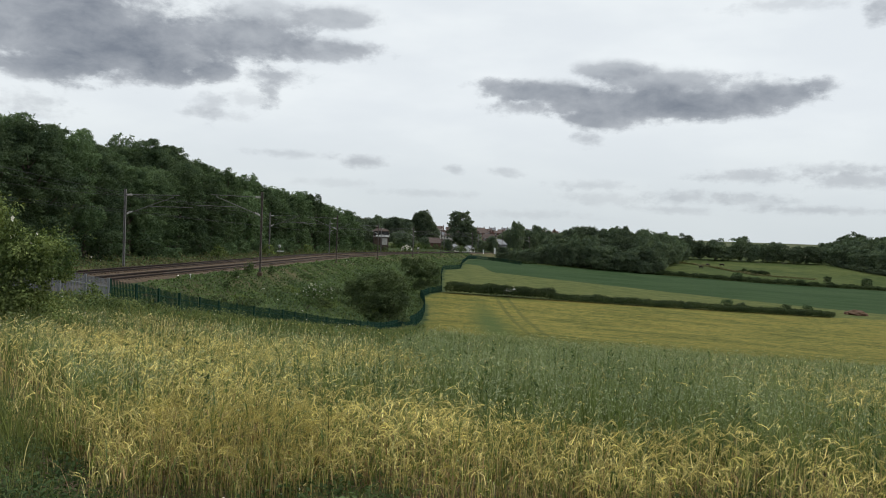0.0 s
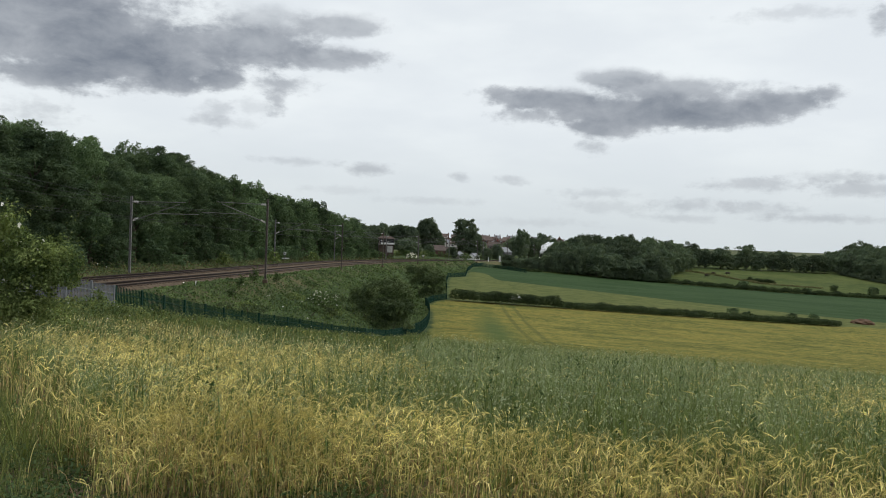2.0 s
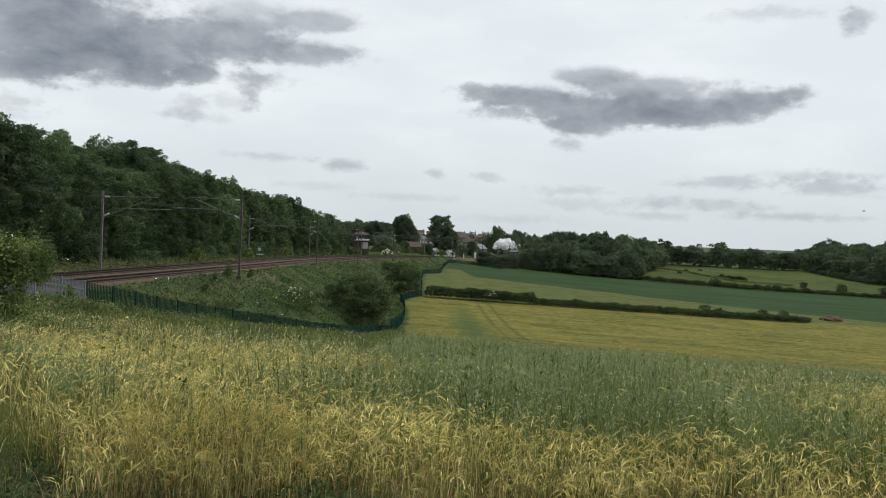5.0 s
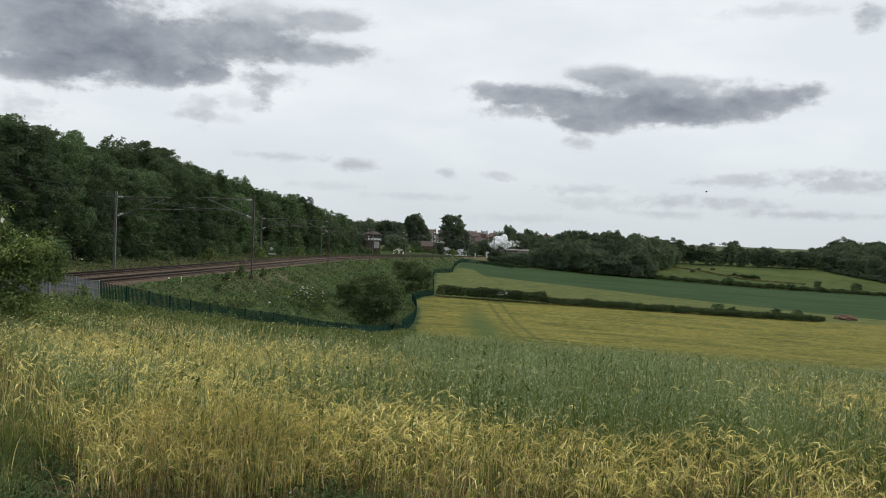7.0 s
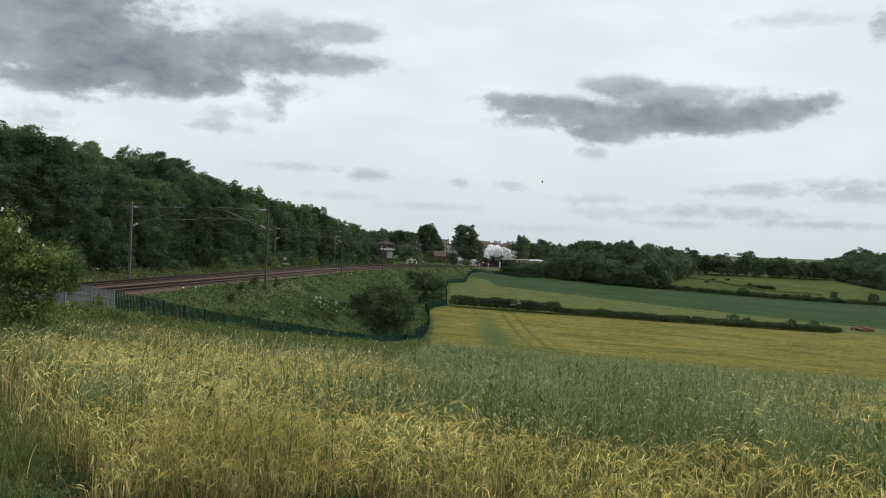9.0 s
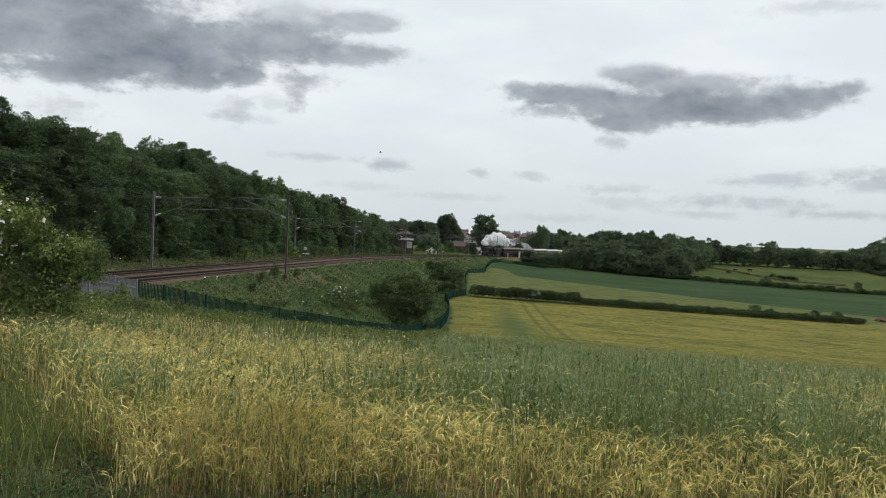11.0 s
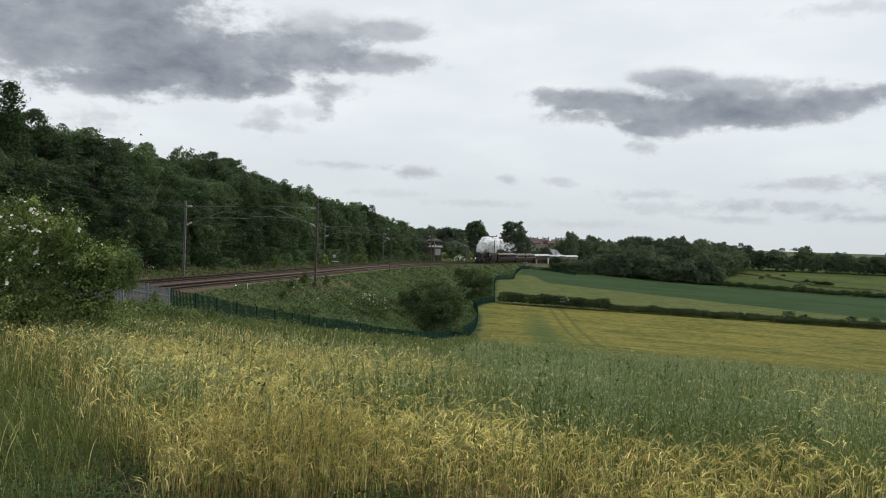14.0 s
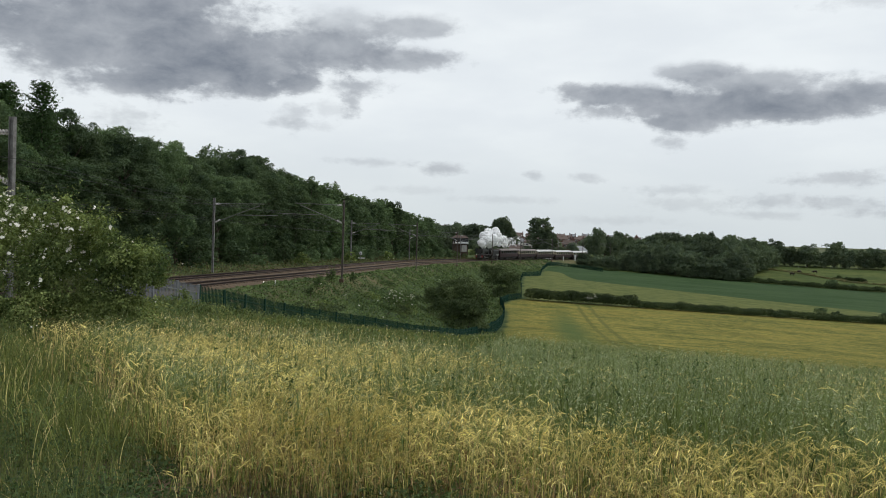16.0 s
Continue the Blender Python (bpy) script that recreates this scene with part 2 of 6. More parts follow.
M_BRICK = material("red_brick", (0.085, 0.045, 0.038), (0.14, 0.075, 0.060), 0.8, 0.9, 0.2, spread=0.4)
M_TILE = material("roof_tiles", (0.075, 0.055, 0.048), (0.125, 0.092, 0.078), 1.0, 0.85, 0.3, spread=0.5)
M_SLATE = material("slate", (0.13, 0.135, 0.145), (0.22, 0.225, 0.235), 1.0, 0.7, 0.2, spread=0.3)
M_RENDER = material("pale_render", (0.45, 0.43, 0.39), (0.60, 0.58, 0.53), 0.6, 0.9, 0.1, spread=0.4)
M_SOIL = material("red_soil", (0.078, 0.046, 0.028), (0.140, 0.084, 0.050), 1.2, 0.95, 0.5)
M_COW = material("dark_hide", (0.02, 0.015, 0.012), (0.05, 0.035, 0.028), 1.5, 0.8)
M_TARMAC = material("grey_tarmac", (0.09, 0.09, 0.095), (0.15, 0.15, 0.155), 0.6, 0.9, 0.2)


def steam_material():
    """Bright droplets, ragged: holes come from noise in the puff itself."""
    m = bpy.data.materials.new("steam")
    m.use_nodes = True
    t = m.node_tree
    t.nodes.clear()
    k = Nodes(t)
    co = k.node("ShaderNodeTexCoord").outputs["Object"]
    col = k.mix(k.ramp(k.noise(co, 0.5, 4), 0.35, 0.65), (0.90, 0.905, 0.92), (0.97, 0.97, 0.975))
    d, c, tr = k.node("ShaderNodeBsdfDiffuse"), k.node("ShaderNodeBsdfTranslucent"), k.node("ShaderNodeBsdfTransparent")
    k.put(d.inputs[0], col)
    k.put(c.inputs[0], col)
    body, all_ = k.node("ShaderNodeMixShader"), k.node("ShaderNodeMixShader")
    body.inputs[0].default_value = 0.45
    t.links.new(d.outputs[0], body.inputs[1])
    t.links.new(c.outputs[0], body.inputs[2])
    loose = k.node("ShaderNodeAttribute", attribute_name="thin").outputs["Fac"]
    holes = k.ramp(k.math("ADD", k.noise(co, 0.9, 4, 0.6), k.math("MULTIPLY", loose, 0.10)), 0.42, 0.82, 0.0, 1.0)
    k.put(all_.inputs[0], k.math("MULTIPLY", holes, k.node("ShaderNodeAttribute", attribute_name="thin").outputs["Fac"]))
    t.links.new(body.outputs[0], all_.inputs[1])
    t.links.new(tr.outputs[0], all_.inputs[2])
    t.links.new(all_.outputs[0], k.node("ShaderNodeOutputMaterial").inputs[0])
    return m


M_STEAM = steam_material()

# ---- the lie of the land ----
RX, RY, RR, BEND = -26.4, 150.0, 450.0, 180.0      # the railway: straight along x = RX, then a right-hand curve from y = RY, then straight again


def smooth(x, xs, ys):
    """A smooth curve through knots."""
    x, xs, ys = np.asarray(x, float), np.array(xs, float), np.array(ys, float)
    m = np.gradient(ys, xs)
    i = np.clip(np.searchsorted(xs, x) - 1, 0, len(xs) - 2)
    h = xs[i + 1] - xs[i]
    t = np.clip((x - xs[i]) / h, 0, 1)
    return (2*t**3 - 3*t**2 + 1) * ys[i] + (t**3 - 2*t**2 + t) * h * m[i] + (-2*t**3 + 3*t**2) * ys[i + 1] + (t**3 - t**2) * h * m[i + 1]


def rail_x(y):
    y = np.asarray(y, float)
    return RX + np.clip(y - RY, 0, BEND) ** 2 / (2 * RR) + BEND / RR * np.clip(y - RY - BEND, 0, None)


def rail_slope(y):
    return np.clip(np.asarray(y, float) - RY, 0, BEND) / RR


def rail_z(y):
    return -1.38 - 0.0165 * np.clip(np.asarray(y, float), -100, 480)


def cant(y):
    """How steeply the bed of the line leans down to the field's side, where it curves."""
    return np.interp(y, [30, 65, 88, 140, 200, 240, 300, 340], [.02, .03, .052, .09, .105, .065, .02, 0])


def rail_d(x, y):
    """Metres from the line between the tracks, positive on the field's side."""
    return (x - rail_x(y)) / np.sqrt(1 + rail_slope(y) ** 2)


def land(x, y):
    x, y = np.asarray(x, float), np.asarray(y, float)
    b = smooth(y, [-60, 0, 5, 9, 15, 30, 50, 105, 140, 170, 220, 290, 400, 600, 900, 1500, 4000],
               [.5, 0, -.15, -.4, -1.05, -2.8, -5.0, -11.2, -12.4, -12.1, -11.2, -9.3, -7.8, -6.5, -5.5, -6, -7])
    c = smooth(y, [-60, 0, 20, 100, 200, 300, 400, 480, 600, 4000], [-.01, -.015, -.035, -.045, -.052, -.047, -.03, -.008, 0, 0])
    cn = smooth(y, [-60, 0, 40, 60, 75, 90, 120, 150, 400, 600, 4000], [-.01, -.02, -.05, 0.01, .03, .03, 0, 0, -.01, 0, 0])
    hill = 5.0 * np.exp(-((x - 20) / 200) ** 2 - ((y - 1020) / 230) ** 2) + 11.0 * np.exp(-((x + 125) / 75) ** 2 - ((y - 1000) / 230) ** 2)
    z = b + hill + c * 200 * np.tanh(np.clip(x, 0, None) / 200) + cn * np.clip(x, -80, 0)
    z = z - 0.8 * np.exp(-((x + 8) / 7) ** 2) * np.interp(y, [58, 78, 108, 132], [0, 1, 1, 0])
    d = rail_d(x, y)
    top = rail_z(y) - 0.35 - np.clip(d + 2, 0, 7) * cant(y)
    fill = top - (d - 5.5) * (0.5 + 0.06 * np.interp(y, [58, 78, 108, 132], [0, 1, 1, 0]))
    k = np.clip(1 - (y - 430) / 120, 0, 1)
    bank = np.where(d > 5.5, np.maximum(z, fill), np.where(d > -6.5, top, top + np.clip((-6.5 - d) * 0.06, 0, 2.0)))
    return bank * k + z * (1 - k)


def ground_at(x, y):
    return float(land(x, y))


HEDGE = lambda x: 177.0 + 0.20 * x          # hedge across the valley
PALE = lambda x: 262.0 - 0.37 * x + 26 / (1 + np.exp(np.clip((x - 15.2) * 1.6, -60, 60)))           # strip of pale grass ends, green crop begins
CROP = lambda x: 326.0 - 0.17 * np.clip(x, 0, 120)   # green crop ends at a low hedge


# ---- mesh helpers ----
def fast_mesh(name, verts, faces, mats, index=None):
    """A mesh from arrays; faces all of one corner count, or a list of such arrays."""
    me = bpy.data.meshes.new(name)
    faces = faces if isinstance(faces, list) else [faces]
    loops = np.concatenate([f.ravel() for f in faces]).astype(np.int32)
    sizes = np.concatenate([np.full(len(f), f.shape[1], np.int32) for f in faces])
    me.vertices.add(len(verts))
    me.vertices.foreach_set("co", np.asarray(verts, np.float32).ravel())
    me.loops.add(len(loops))
    me.loops.foreach_set("vertex_index", loops)
    me.polygons.add(len(sizes))
    me.polygons.foreach_set("loop_start", np.concatenate([[0], np.cumsum(sizes)[:-1]]).astype(np.int32))
    for m in mats:
        me.materials.append(m)
    if index is not None:
        me.polygons.foreach_set("material_index", np.asarray(index, np.int32))
    me.update(calc_edges=True)
    me.validate()
    return me


def part(name, bm, mat, parent=None, label=""):
    """One bmesh as one mesh object under a thing or a part."""
    me = bpy.data.meshes.new(name)
    bm.to_mesh(me)
    bm.free()
    me.materials.append(mat)
    ob = new(name, me)
    if parent:
        ob.parent = parent
    return tagged(ob, label)


def box(bm, cx, cy, cz, sx, sy, sz, bevel=0.0, turn=None):
    got = bmesh.ops.create_cube(bm, size=1.0)["verts"]
    m = Matrix.Translation((cx, cy, cz)) @ (turn or Matrix()) @ Matrix.Diagonal((sx, sy, sz, 1))
    bmesh.ops.transform(bm, matrix=m, verts=got)
    if bevel:
        edges = list({e for v in got for e in v.link_edges})
        bmesh.ops.bevel(bm, geom=edges, offset=bevel, segments=2, affect="EDGES", profile=0.6)
    return bm


def rod(bm, a, b, r0, r1=None, n=10):
    a, b = Vector(a), Vector(b)
    got = bmesh.ops.create_cone(bm, cap_ends=True, segments=n, radius1=r0, radius2=r0 if r1 is None else r1, depth=(b - a).length)["verts"]
    m = Matrix.Translation((a + b) / 2) @ (b - a).to_track_quat("Z", "Y").to_matrix().to_4x4()
    bmesh.ops.transform(bm, matrix=m, verts=got)
    return bm


def solid(fn, *args, **kw):
    return fn(bmesh.new(), *args, **kw)


def thing(name, label, category, group="", at=(0, 0, 0), turn=0.0, kind=""):
    ob = new(name)
    ob.empty_display_size = 0.3
    ob.matrix_basis = pose(*at, 0, 0, turn)
    return tagged(ob, label, category, group, kind)


def unit(v):
    return v / np.maximum(np.linalg.norm(v, axis=-1, keepdims=True), 1e-9)


def sprays(rng, centres, outward, size, aspect=0.55, jitter=0.7):
    """Leaf sprays: a bent four-cornered blade at each centre, facing roughly outward."""
    n = len(centres)
    nor = unit(outward + jitter * rng.normal(size=(n, 3)))
    a = unit(np.cross(nor, rng.normal(size=(n, 3))))
    b = np.cross(nor, a)
    s = (size * rng.uniform(0.6, 1.35, n))[:, None]
    v = np.stack([centres - a * s, centres - b * s * aspect + nor * s * 0.12, centres + a * s - nor * s * 0.15, centres + b * s * aspect + nor * s * 0.12], 1)
    return v.reshape(-1, 3), np.arange(4 * n).reshape(n, 4)


def blades(rng, centres, outward, size, jitter=0.6):
    """Three-cornered leaf sprays, half as many faces as sprays()."""
    n = len(centres)
    nor = unit(outward + jitter * rng.normal(size=(n, 3)))
    a = unit(np.cross(nor, rng.normal(size=(n, 3))))
    b = np.cross(nor, a)
    s = (size * rng.uniform(0.6, 1.4, n))[:, None]
    v = np.stack([centres - a * s - b * s * 0.45, centres - a * s * 0.7 + b * s * 0.65, centres + a * s - nor * s * 0.15], 1)
    return v.reshape(-1, 3), np.arange(3 * n).reshape(n, 3)


def lobes_cloud(rng, lobes, per_area, depth=0.32):
    """Points on the shells of ellipsoid lobes (x, y, z, rx, ry, rz) with outward directions; mostly the outer skin."""
    P, O = [], []
    for x, y, z, rx, ry, rz in lobes:
        n = max(8, int(per_area * 4 * math.pi * ((rx * ry + ry * rz + rx * rz) / 3)))
        d = unit(rng.normal(size=(n, 3)))
        d[:, 2] = np.where(d[:, 2] < -0.45, -d[:, 2], d[:, 2])
        r = 1 - depth * rng.random(n) ** 1.6
        bump_ = 1 + 0.13 * np.sin(5 * d[:, :1] + x) * np.sin(6 * d[:, 1:2] + y) + 0.1 * np.sin(9 * d[:, 2:] + z)
        P.append(np.array([x, y, z]) + d * bump_ * r[:, None] * np.array([rx, ry, rz]))
        O.append(d + np.array([0, 0, 0.25]))
    return np.concatenate(P), np.concatenate(O)


def clumped(rng, lobes, k, size):
    """Small leafy clumps standing out of the skin of each lobe."""
    out = []
    for x, y, z, rx, ry, rz in lobes:
        d = unit(rng.normal(size=(k, 3)) + np.array([0, 0, 0.35]))
        for a in d:
            q, f = rng.uniform(0.62, 0.95), size * rng.uniform(0.7, 1.3)
            out.append((x + a[0] * rx * q, y + a[1] * ry * q, z + a[2] * rz * q, rx * f, ry * f, min(rz, (rx + ry) / 2) * f * 0.8))
    return out


def shoots(rng, P, O, count, length, each=9):
    """Leafy shoots that rise from the skin and arch over; positions and facings of their leaves."""
    pick = rng.choice(len(P), count)
    way = unit(unit(O[pick]) + np.array([0, 0, 0.45]) + 0.45 * rng.normal(size=(count, 3)))
    L = (length * rng.uniform(0.4, 1.25, count))[:, None, None]
    q = np.linspace(0.1, 1, each)[None, :, None]
    line = P[pick][:, None] + way[:, None] * q * L - np.array([0, 0, 0.35]) * q ** 2.2 * L
    line = line + rng.normal(0, 0.05, line.shape) * length
    return line.reshape(-1, 3), np.repeat(way + np.array([0, 0, 0.5]), each, 0)


def tree_kind(name, seed, height, width, base, leaf_size, per_area, mat, lobes_n=26, label="", category="tree", lobe=(0.15, 0.24), cap=0.11, tall_lobe=1.0, clumps=0, fitted=False):
    """A tapered trunk with limbs, and a crown of leaf sprays over many uneven lobes."""
    rng = np.random.default_rng(seed)
    tree = thing(name, label, category)
    r = height * 0.022 + 0.03
    bm = bmesh.new()
    lean = rng.normal(0, 0.02, 2) * height
    knots = [Vector((lean[0] * s * s, lean[1] * s * s, height * 0.78 * s - 0.3)) for s in (0, 0.25, 0.5, 0.75, 1.0)]
    for i in range(4):
        rod(bm, knots[i], knots[i + 1], r * (1 - 0.22 * i), r * (1 - 0.22 * (i + 1)), 7)
    lobes = []
    for i in range(lobes_n):
        s = (i + 0.5) / lobes_n
        z = base + (height - base) * (0.10 + 0.80 * s)
        spread_ = width / 2 * math.sqrt(max(0.06, 1 - ((s - 0.42) / 0.66) ** 2))
        a = i * 2.39996 + rng.uniform(-0.4, 0.4)
        rad = spread_ * rng.uniform(0.4, 0.86)
        rr = width * rng.uniform(*lobe)
        lobes.append((rad * math.cos(a), rad * math.sin(a), z, rr * rng.uniform(0.9, 1.2), rr * rng.uniform(0.9, 1.2), rr * rng.uniform(0.75, 1.1) * tall_lobe))
        if i % 2 == 0:
            s0 = max(0.15, min(0.9, (z - rr) / (height * 0.78) - 0.1))
            root = Vector((lean[0] * s0 * s0, lean[1] * s0 * s0, height * 0.78 * s0))
            rod(bm, root, Vector((rad * math.cos(a) * 0.9, rad * math.sin(a) * 0.9, z)), r * 0.4 * (1 - s * 0.5), r * 0.12, 5)
    lobes.append((lean[0], lean[1], height * (0.99 - cap), width * (0.17 if cap > 0.1 else 0.26), width * (0.17 if cap > 0.1 else 0.26), height * cap))
    part("trunk", bm, M_BARK, tree)
    if fitted:
        over = height / max(l[2] + l[5] for l in lobes)
        lobes = [(*l[:2], l[2] * over, *l[3:]) for l in lobes]
    if clumps:
        P, O = lobes_cloud(rng, [(*l[:3], l[3] * 0.82, l[4] * 0.82, l[5] * 0.82) for l in lobes], per_area * 0.45)
        P2, O2 = lobes_cloud(rng, clumped(rng, lobes, clumps, 0.36), per_area)
        P, O = np.concatenate([P, P2]), np.concatenate([O, O2])
        P2, O2 = shoots(rng, P2, O2, len(P2) // 150, leaf_size * (7 if leaf_size < 0.2 else 4), 8)
        P, O = np.concatenate([P, P2]), np.concatenate([O, O2])
    else:
        P, O = lobes_cloud(rng, lobes, per_area)
    # stray twigs that break the outline
    k = len(P) // 12
    pick = rng.choice(len(P), k)
    P = np.concatenate([P, P[pick] + unit(O[pick]) * rng.uniform(0.1, 0.55, (k, 1)) * leaf_size * 3])
    O = np.concatenate([O, O[pick]])
    keep = P[:, 2] > 0.05
    V, F = blades(rng, P[keep], O[keep], leaf_size)
    crown = new("crown", fast_mesh("crown", V, F, [mat]))
    crown.parent = tree
    return tree


def conifer_kind(name, seed, height, width, mat, label):
    rng = np.random.default_rng(seed)
    tree = thing(name, label, "tree")
    part("trunk", rod(bmesh.new(), (0, 0, -0.3), (0, 0, height * 0.93), 0.2, 0.02, 7), M_BARK, tree)
    P, O = [], []
    for i in range(210):
        s = 0.15 + 0.83 * i / 210
        a = i * 2.4
        L = width / 2 * (1.1 - s) * rng.uniform(0.6, 1.5) + 0.35
        q = np.linspace(0.15, 1, 26)[:, None]
        line = np.array([0, 0, height * s]) + q * L * np.array([math.cos(a), math.sin(a), 0.32]) + np.array([0, 0, 0.10]) * (q ** 2) * L
        P.append(line + rng.normal(0, 0.10, line.shape))
        line[:, 2] -= 0.25 * rng.random(26)
        O.append(np.tile([math.cos(a) * 0.3, math.sin(a) * 0.3, 0.6], (26, 1)))
    V, F = sprays(rng, np.concatenate(P), np.concatenate(O), 0.19, 0.34)
    crown = new("crown", fast_mesh("crown", V, F, [mat]))
    crown.parent = tree
    return tree


def bush_thing(name, seed, at, lobes, leaf_size, per_area, mat, label, category="bush", blooms=0, bloom_mat=None, stems=5, aspect=0.55, bloom_size=0.03, bloom_to=99.0, depth=0.32, clumps=0, clump=0.36, sprigs=0, sprig=0.5, bloom_from=-99.0):
    rng = np.random.default_rng(seed)
    bush = thing(name, label, category, at=at)
    for i in range(stems):
        l = lobes[rng.integers(len(lobes))]
        part("stem", rod(bmesh.new(), (l[0] * 0.25, l[1] * 0.25, -0.3), (l[0], l[1], max(0.4, l[2])), 0.07, 0.02, 5), M_BARK, bush)
    P, O = lobes_cloud(rng, lobes, per_area * (0.5 if clumps else 1), depth)
    if clumps:
        P2, O2 = lobes_cloud(rng, clumped(rng, lobes, clumps, clump), per_area, depth)
        P, O = np.concatenate([P, P2]), np.concatenate([O, O2])
    if sprigs:
        P2, O2 = shoots(rng, P, O, sprigs, sprig, 12)
        P, O = np.concatenate([P, P2]), np.concatenate([O, O2])
    keep = P[:, 2] > 0.0
    P, O = P[keep], O[keep]
    V, F = sprays(rng, P, O, leaf_size, aspect)
    leaves = new("foliage", fast_mesh("foliage", V, F, [mat]))
    leaves.parent = bush
    if blooms:
        pick = rng.choice(len(P), blooms)
        pick = pick[(O[pick][:, 2] > -0.1) & (P[pick][:, 2] > bloom_from + 0.35 * rng.normal(size=len(pick))) & (P[pick][:, 0] < bloom_to + 0.6 * rng.normal(size=len(pick)))]
        C = P[pick] + unit(O[pick]) * bloom_size * 3.5
        V, F = sprays(rng, np.repeat(C, 3, 0) + rng.normal(0, bloom_size * 0.8, (3 * len(C), 3)), np.repeat(O[pick], 3, 0), bloom_size, 0.8, 0.5)
        fl = new("blossom", fast_mesh("blossom", V, F, [bloom_mat]))
        fl.parent = bush
        tagged(fl, "clusters of small white blossom")
    return bush


# ---- ground ----
def ground_material():
    m = bpy.data.materials.new("fields")
    m.use_nodes = True
    t = m.node_tree
    t.nodes.clear()
    k = Nodes(t)
    co = k.node("ShaderNodeTexCoord").outputs["Object"]

    def attr(name):
        return k.node("ShaderNodeAttribute", attribute_name=name).outputs["Fac"]
    big, mid = k.noise(co, 0.03, 4), k.noise(co, 0.22, 4)
    fine = k.noise(co, 2.6, 4, 0.7)
    grain = k.noise(co, 11.0, 3, 0.7)
    wobble = k.math("MULTIPLY", k.math("SUBTRACT", mid, 0.5), 5.0)

    def two(lo, hi, f, a=0.35, b=0.65):
        return k.mix(k.ramp(f, a, b), lo, hi)
    # ripening barley: drilled rows run across the slope, with greener and paler drifts
    rows = k.noise(k.vec("MULTIPLY", co, (0.6, 1.2, 1.0)), 1.0, 6, 0.85)
    mottle = k.noise(k.vec("MULTIPLY", co, (0.035, 0.19, 1.0)), 1.0, 5, 0.7)
    barley = two((0.056, 0.076, 0.019), (0.290, 0.240, 0.062), k.math("ADD", k.math("MULTIPLY", rows, 0.68), k.math("MULTIPLY", mottle, 0.32)), 0.40, 0.61)
    tawny = k.noise(k.vec("MULTIPLY", co, (0.022, 0.11, 1.0)), 1.0, 4, 0.6)
    barley = k.mix(k.math("MULTIPLY", k.ramp(tawny, 0.50, 0.62), 0.3), barley, (0.235, 0.178, 0.044))
    barley = k.mix(k.math("MULTIPLY", k.ramp(fine, 0.42, 0.62), 0.5), barley, (0.082, 0.096, 0.026))
    patch = k.vec("LENGTH", k.vec("MULTIPLY", k.vec("SUBTRACT", co, (8.0, 122.0, 0)), (0.34, 0.024, 0)))
    barley = k.mix(k.math("MULTIPLY", k.ramp(k.math("ADD", patch, k.math("MULTIPLY", wobble, 0.22)), 1.5, 0.1), 0.9), barley, (0.070, 0.100, 0.032))
    # two wheel lines of the sprayer
    across = k.node("ShaderNodeSeparateXYZ")
    k.put(across.inputs[0], co)
    for lane in (12.4, 14.9):
        off = k.math("ABSOLUTE", k.math("SUBTRACT", k.math("ADD", across.outputs[0], k.math("MULTIPLY", wobble, 0.12)), lane))
        barley = k.mix(k.math("MULTIPLY", k.ramp(off, 0.62, 0.2), 0.5), barley, (0.062, 0.080, 0.026))
    barley = k.mix(k.math("MULTIPLY", k.ramp(attr("fence"), 4.0, 1.0), 0.3), barley, (0.12, 0.135, 0.045))
    weeds = two((0.034, 0.056, 0.023), (0.086, 0.113, 0.048), k.math("ADD", k.math("MULTIPLY", mid, 0.6), k.math("MULTIPLY", fine, 0.4)), 0.38, 0.62)
    pale = two((0.060, 0.084, 0.026), (0.134, 0.140, 0.050), k.noise(k.vec("MULTIPLY", co, (0.22, 0.45, 1)), 1.0, 6, 0.8), 0.34, 0.66)
    green = two((0.029, 0.056, 0.021), (0.044, 0.074, 0.030), k.noise(k.vec("MULTIPLY", co, (0.02, 0.2, 1)), 1.0, 4))
    pasture = two((0.050, 0.072, 0.021), (0.088, 0.106, 0.033), k.math("ADD", k.math("MULTIPLY", big, 0.5), k.math("MULTIPLY", mid, 0.5)), 0.40, 0.60)
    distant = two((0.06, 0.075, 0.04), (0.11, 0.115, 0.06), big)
    ballast = two((0.054, 0.040, 0.024), (0.105, 0.079, 0.048), k.math("ADD", k.math("MULTIPLY", fine, 0.5), k.math("MULTIPLY", grain, 0.5)), 0.4, 0.6)
    soil = two((0.090, 0.062, 0.040), (0.175, 0.128, 0.084), k.math("ADD", k.math("MULTIPLY", fine, 0.5), k.math("MULTIPLY", grain, 0.5)), 0.4, 0.6)

    col = barley
    col = k.mix(k.ramp(k.math("ADD", attr("hedge"), wobble), -1.0, 1.0), col, pale)
    col = k.mix(k.ramp(k.math("ADD", attr("pale"), k.math("MULTIPLY", wobble, 0.3)), -0.8, 0.8), col, green)
    col = k.mix(k.ramp(attr("crop"), -0.5, 0.5), col, pasture)
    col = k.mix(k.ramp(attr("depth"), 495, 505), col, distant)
    col = k.mix(k.ramp(k.math("ADD", attr("fence"), k.math("MULTIPLY", wobble, 0.3)), 1.2, 0.2), col, weeds)
    col = k.mix(k.ramp(k.math("ADD", attr("rail"), k.math("MULTIPLY", wobble, 0.25)), 4.2, 3.6), col, ballast)
    dry = k.math("MULTIPLY", k.ramp(attr("rail"), 9.5, 7.0), k.ramp(attr("rail"), 4.2, 4.8))
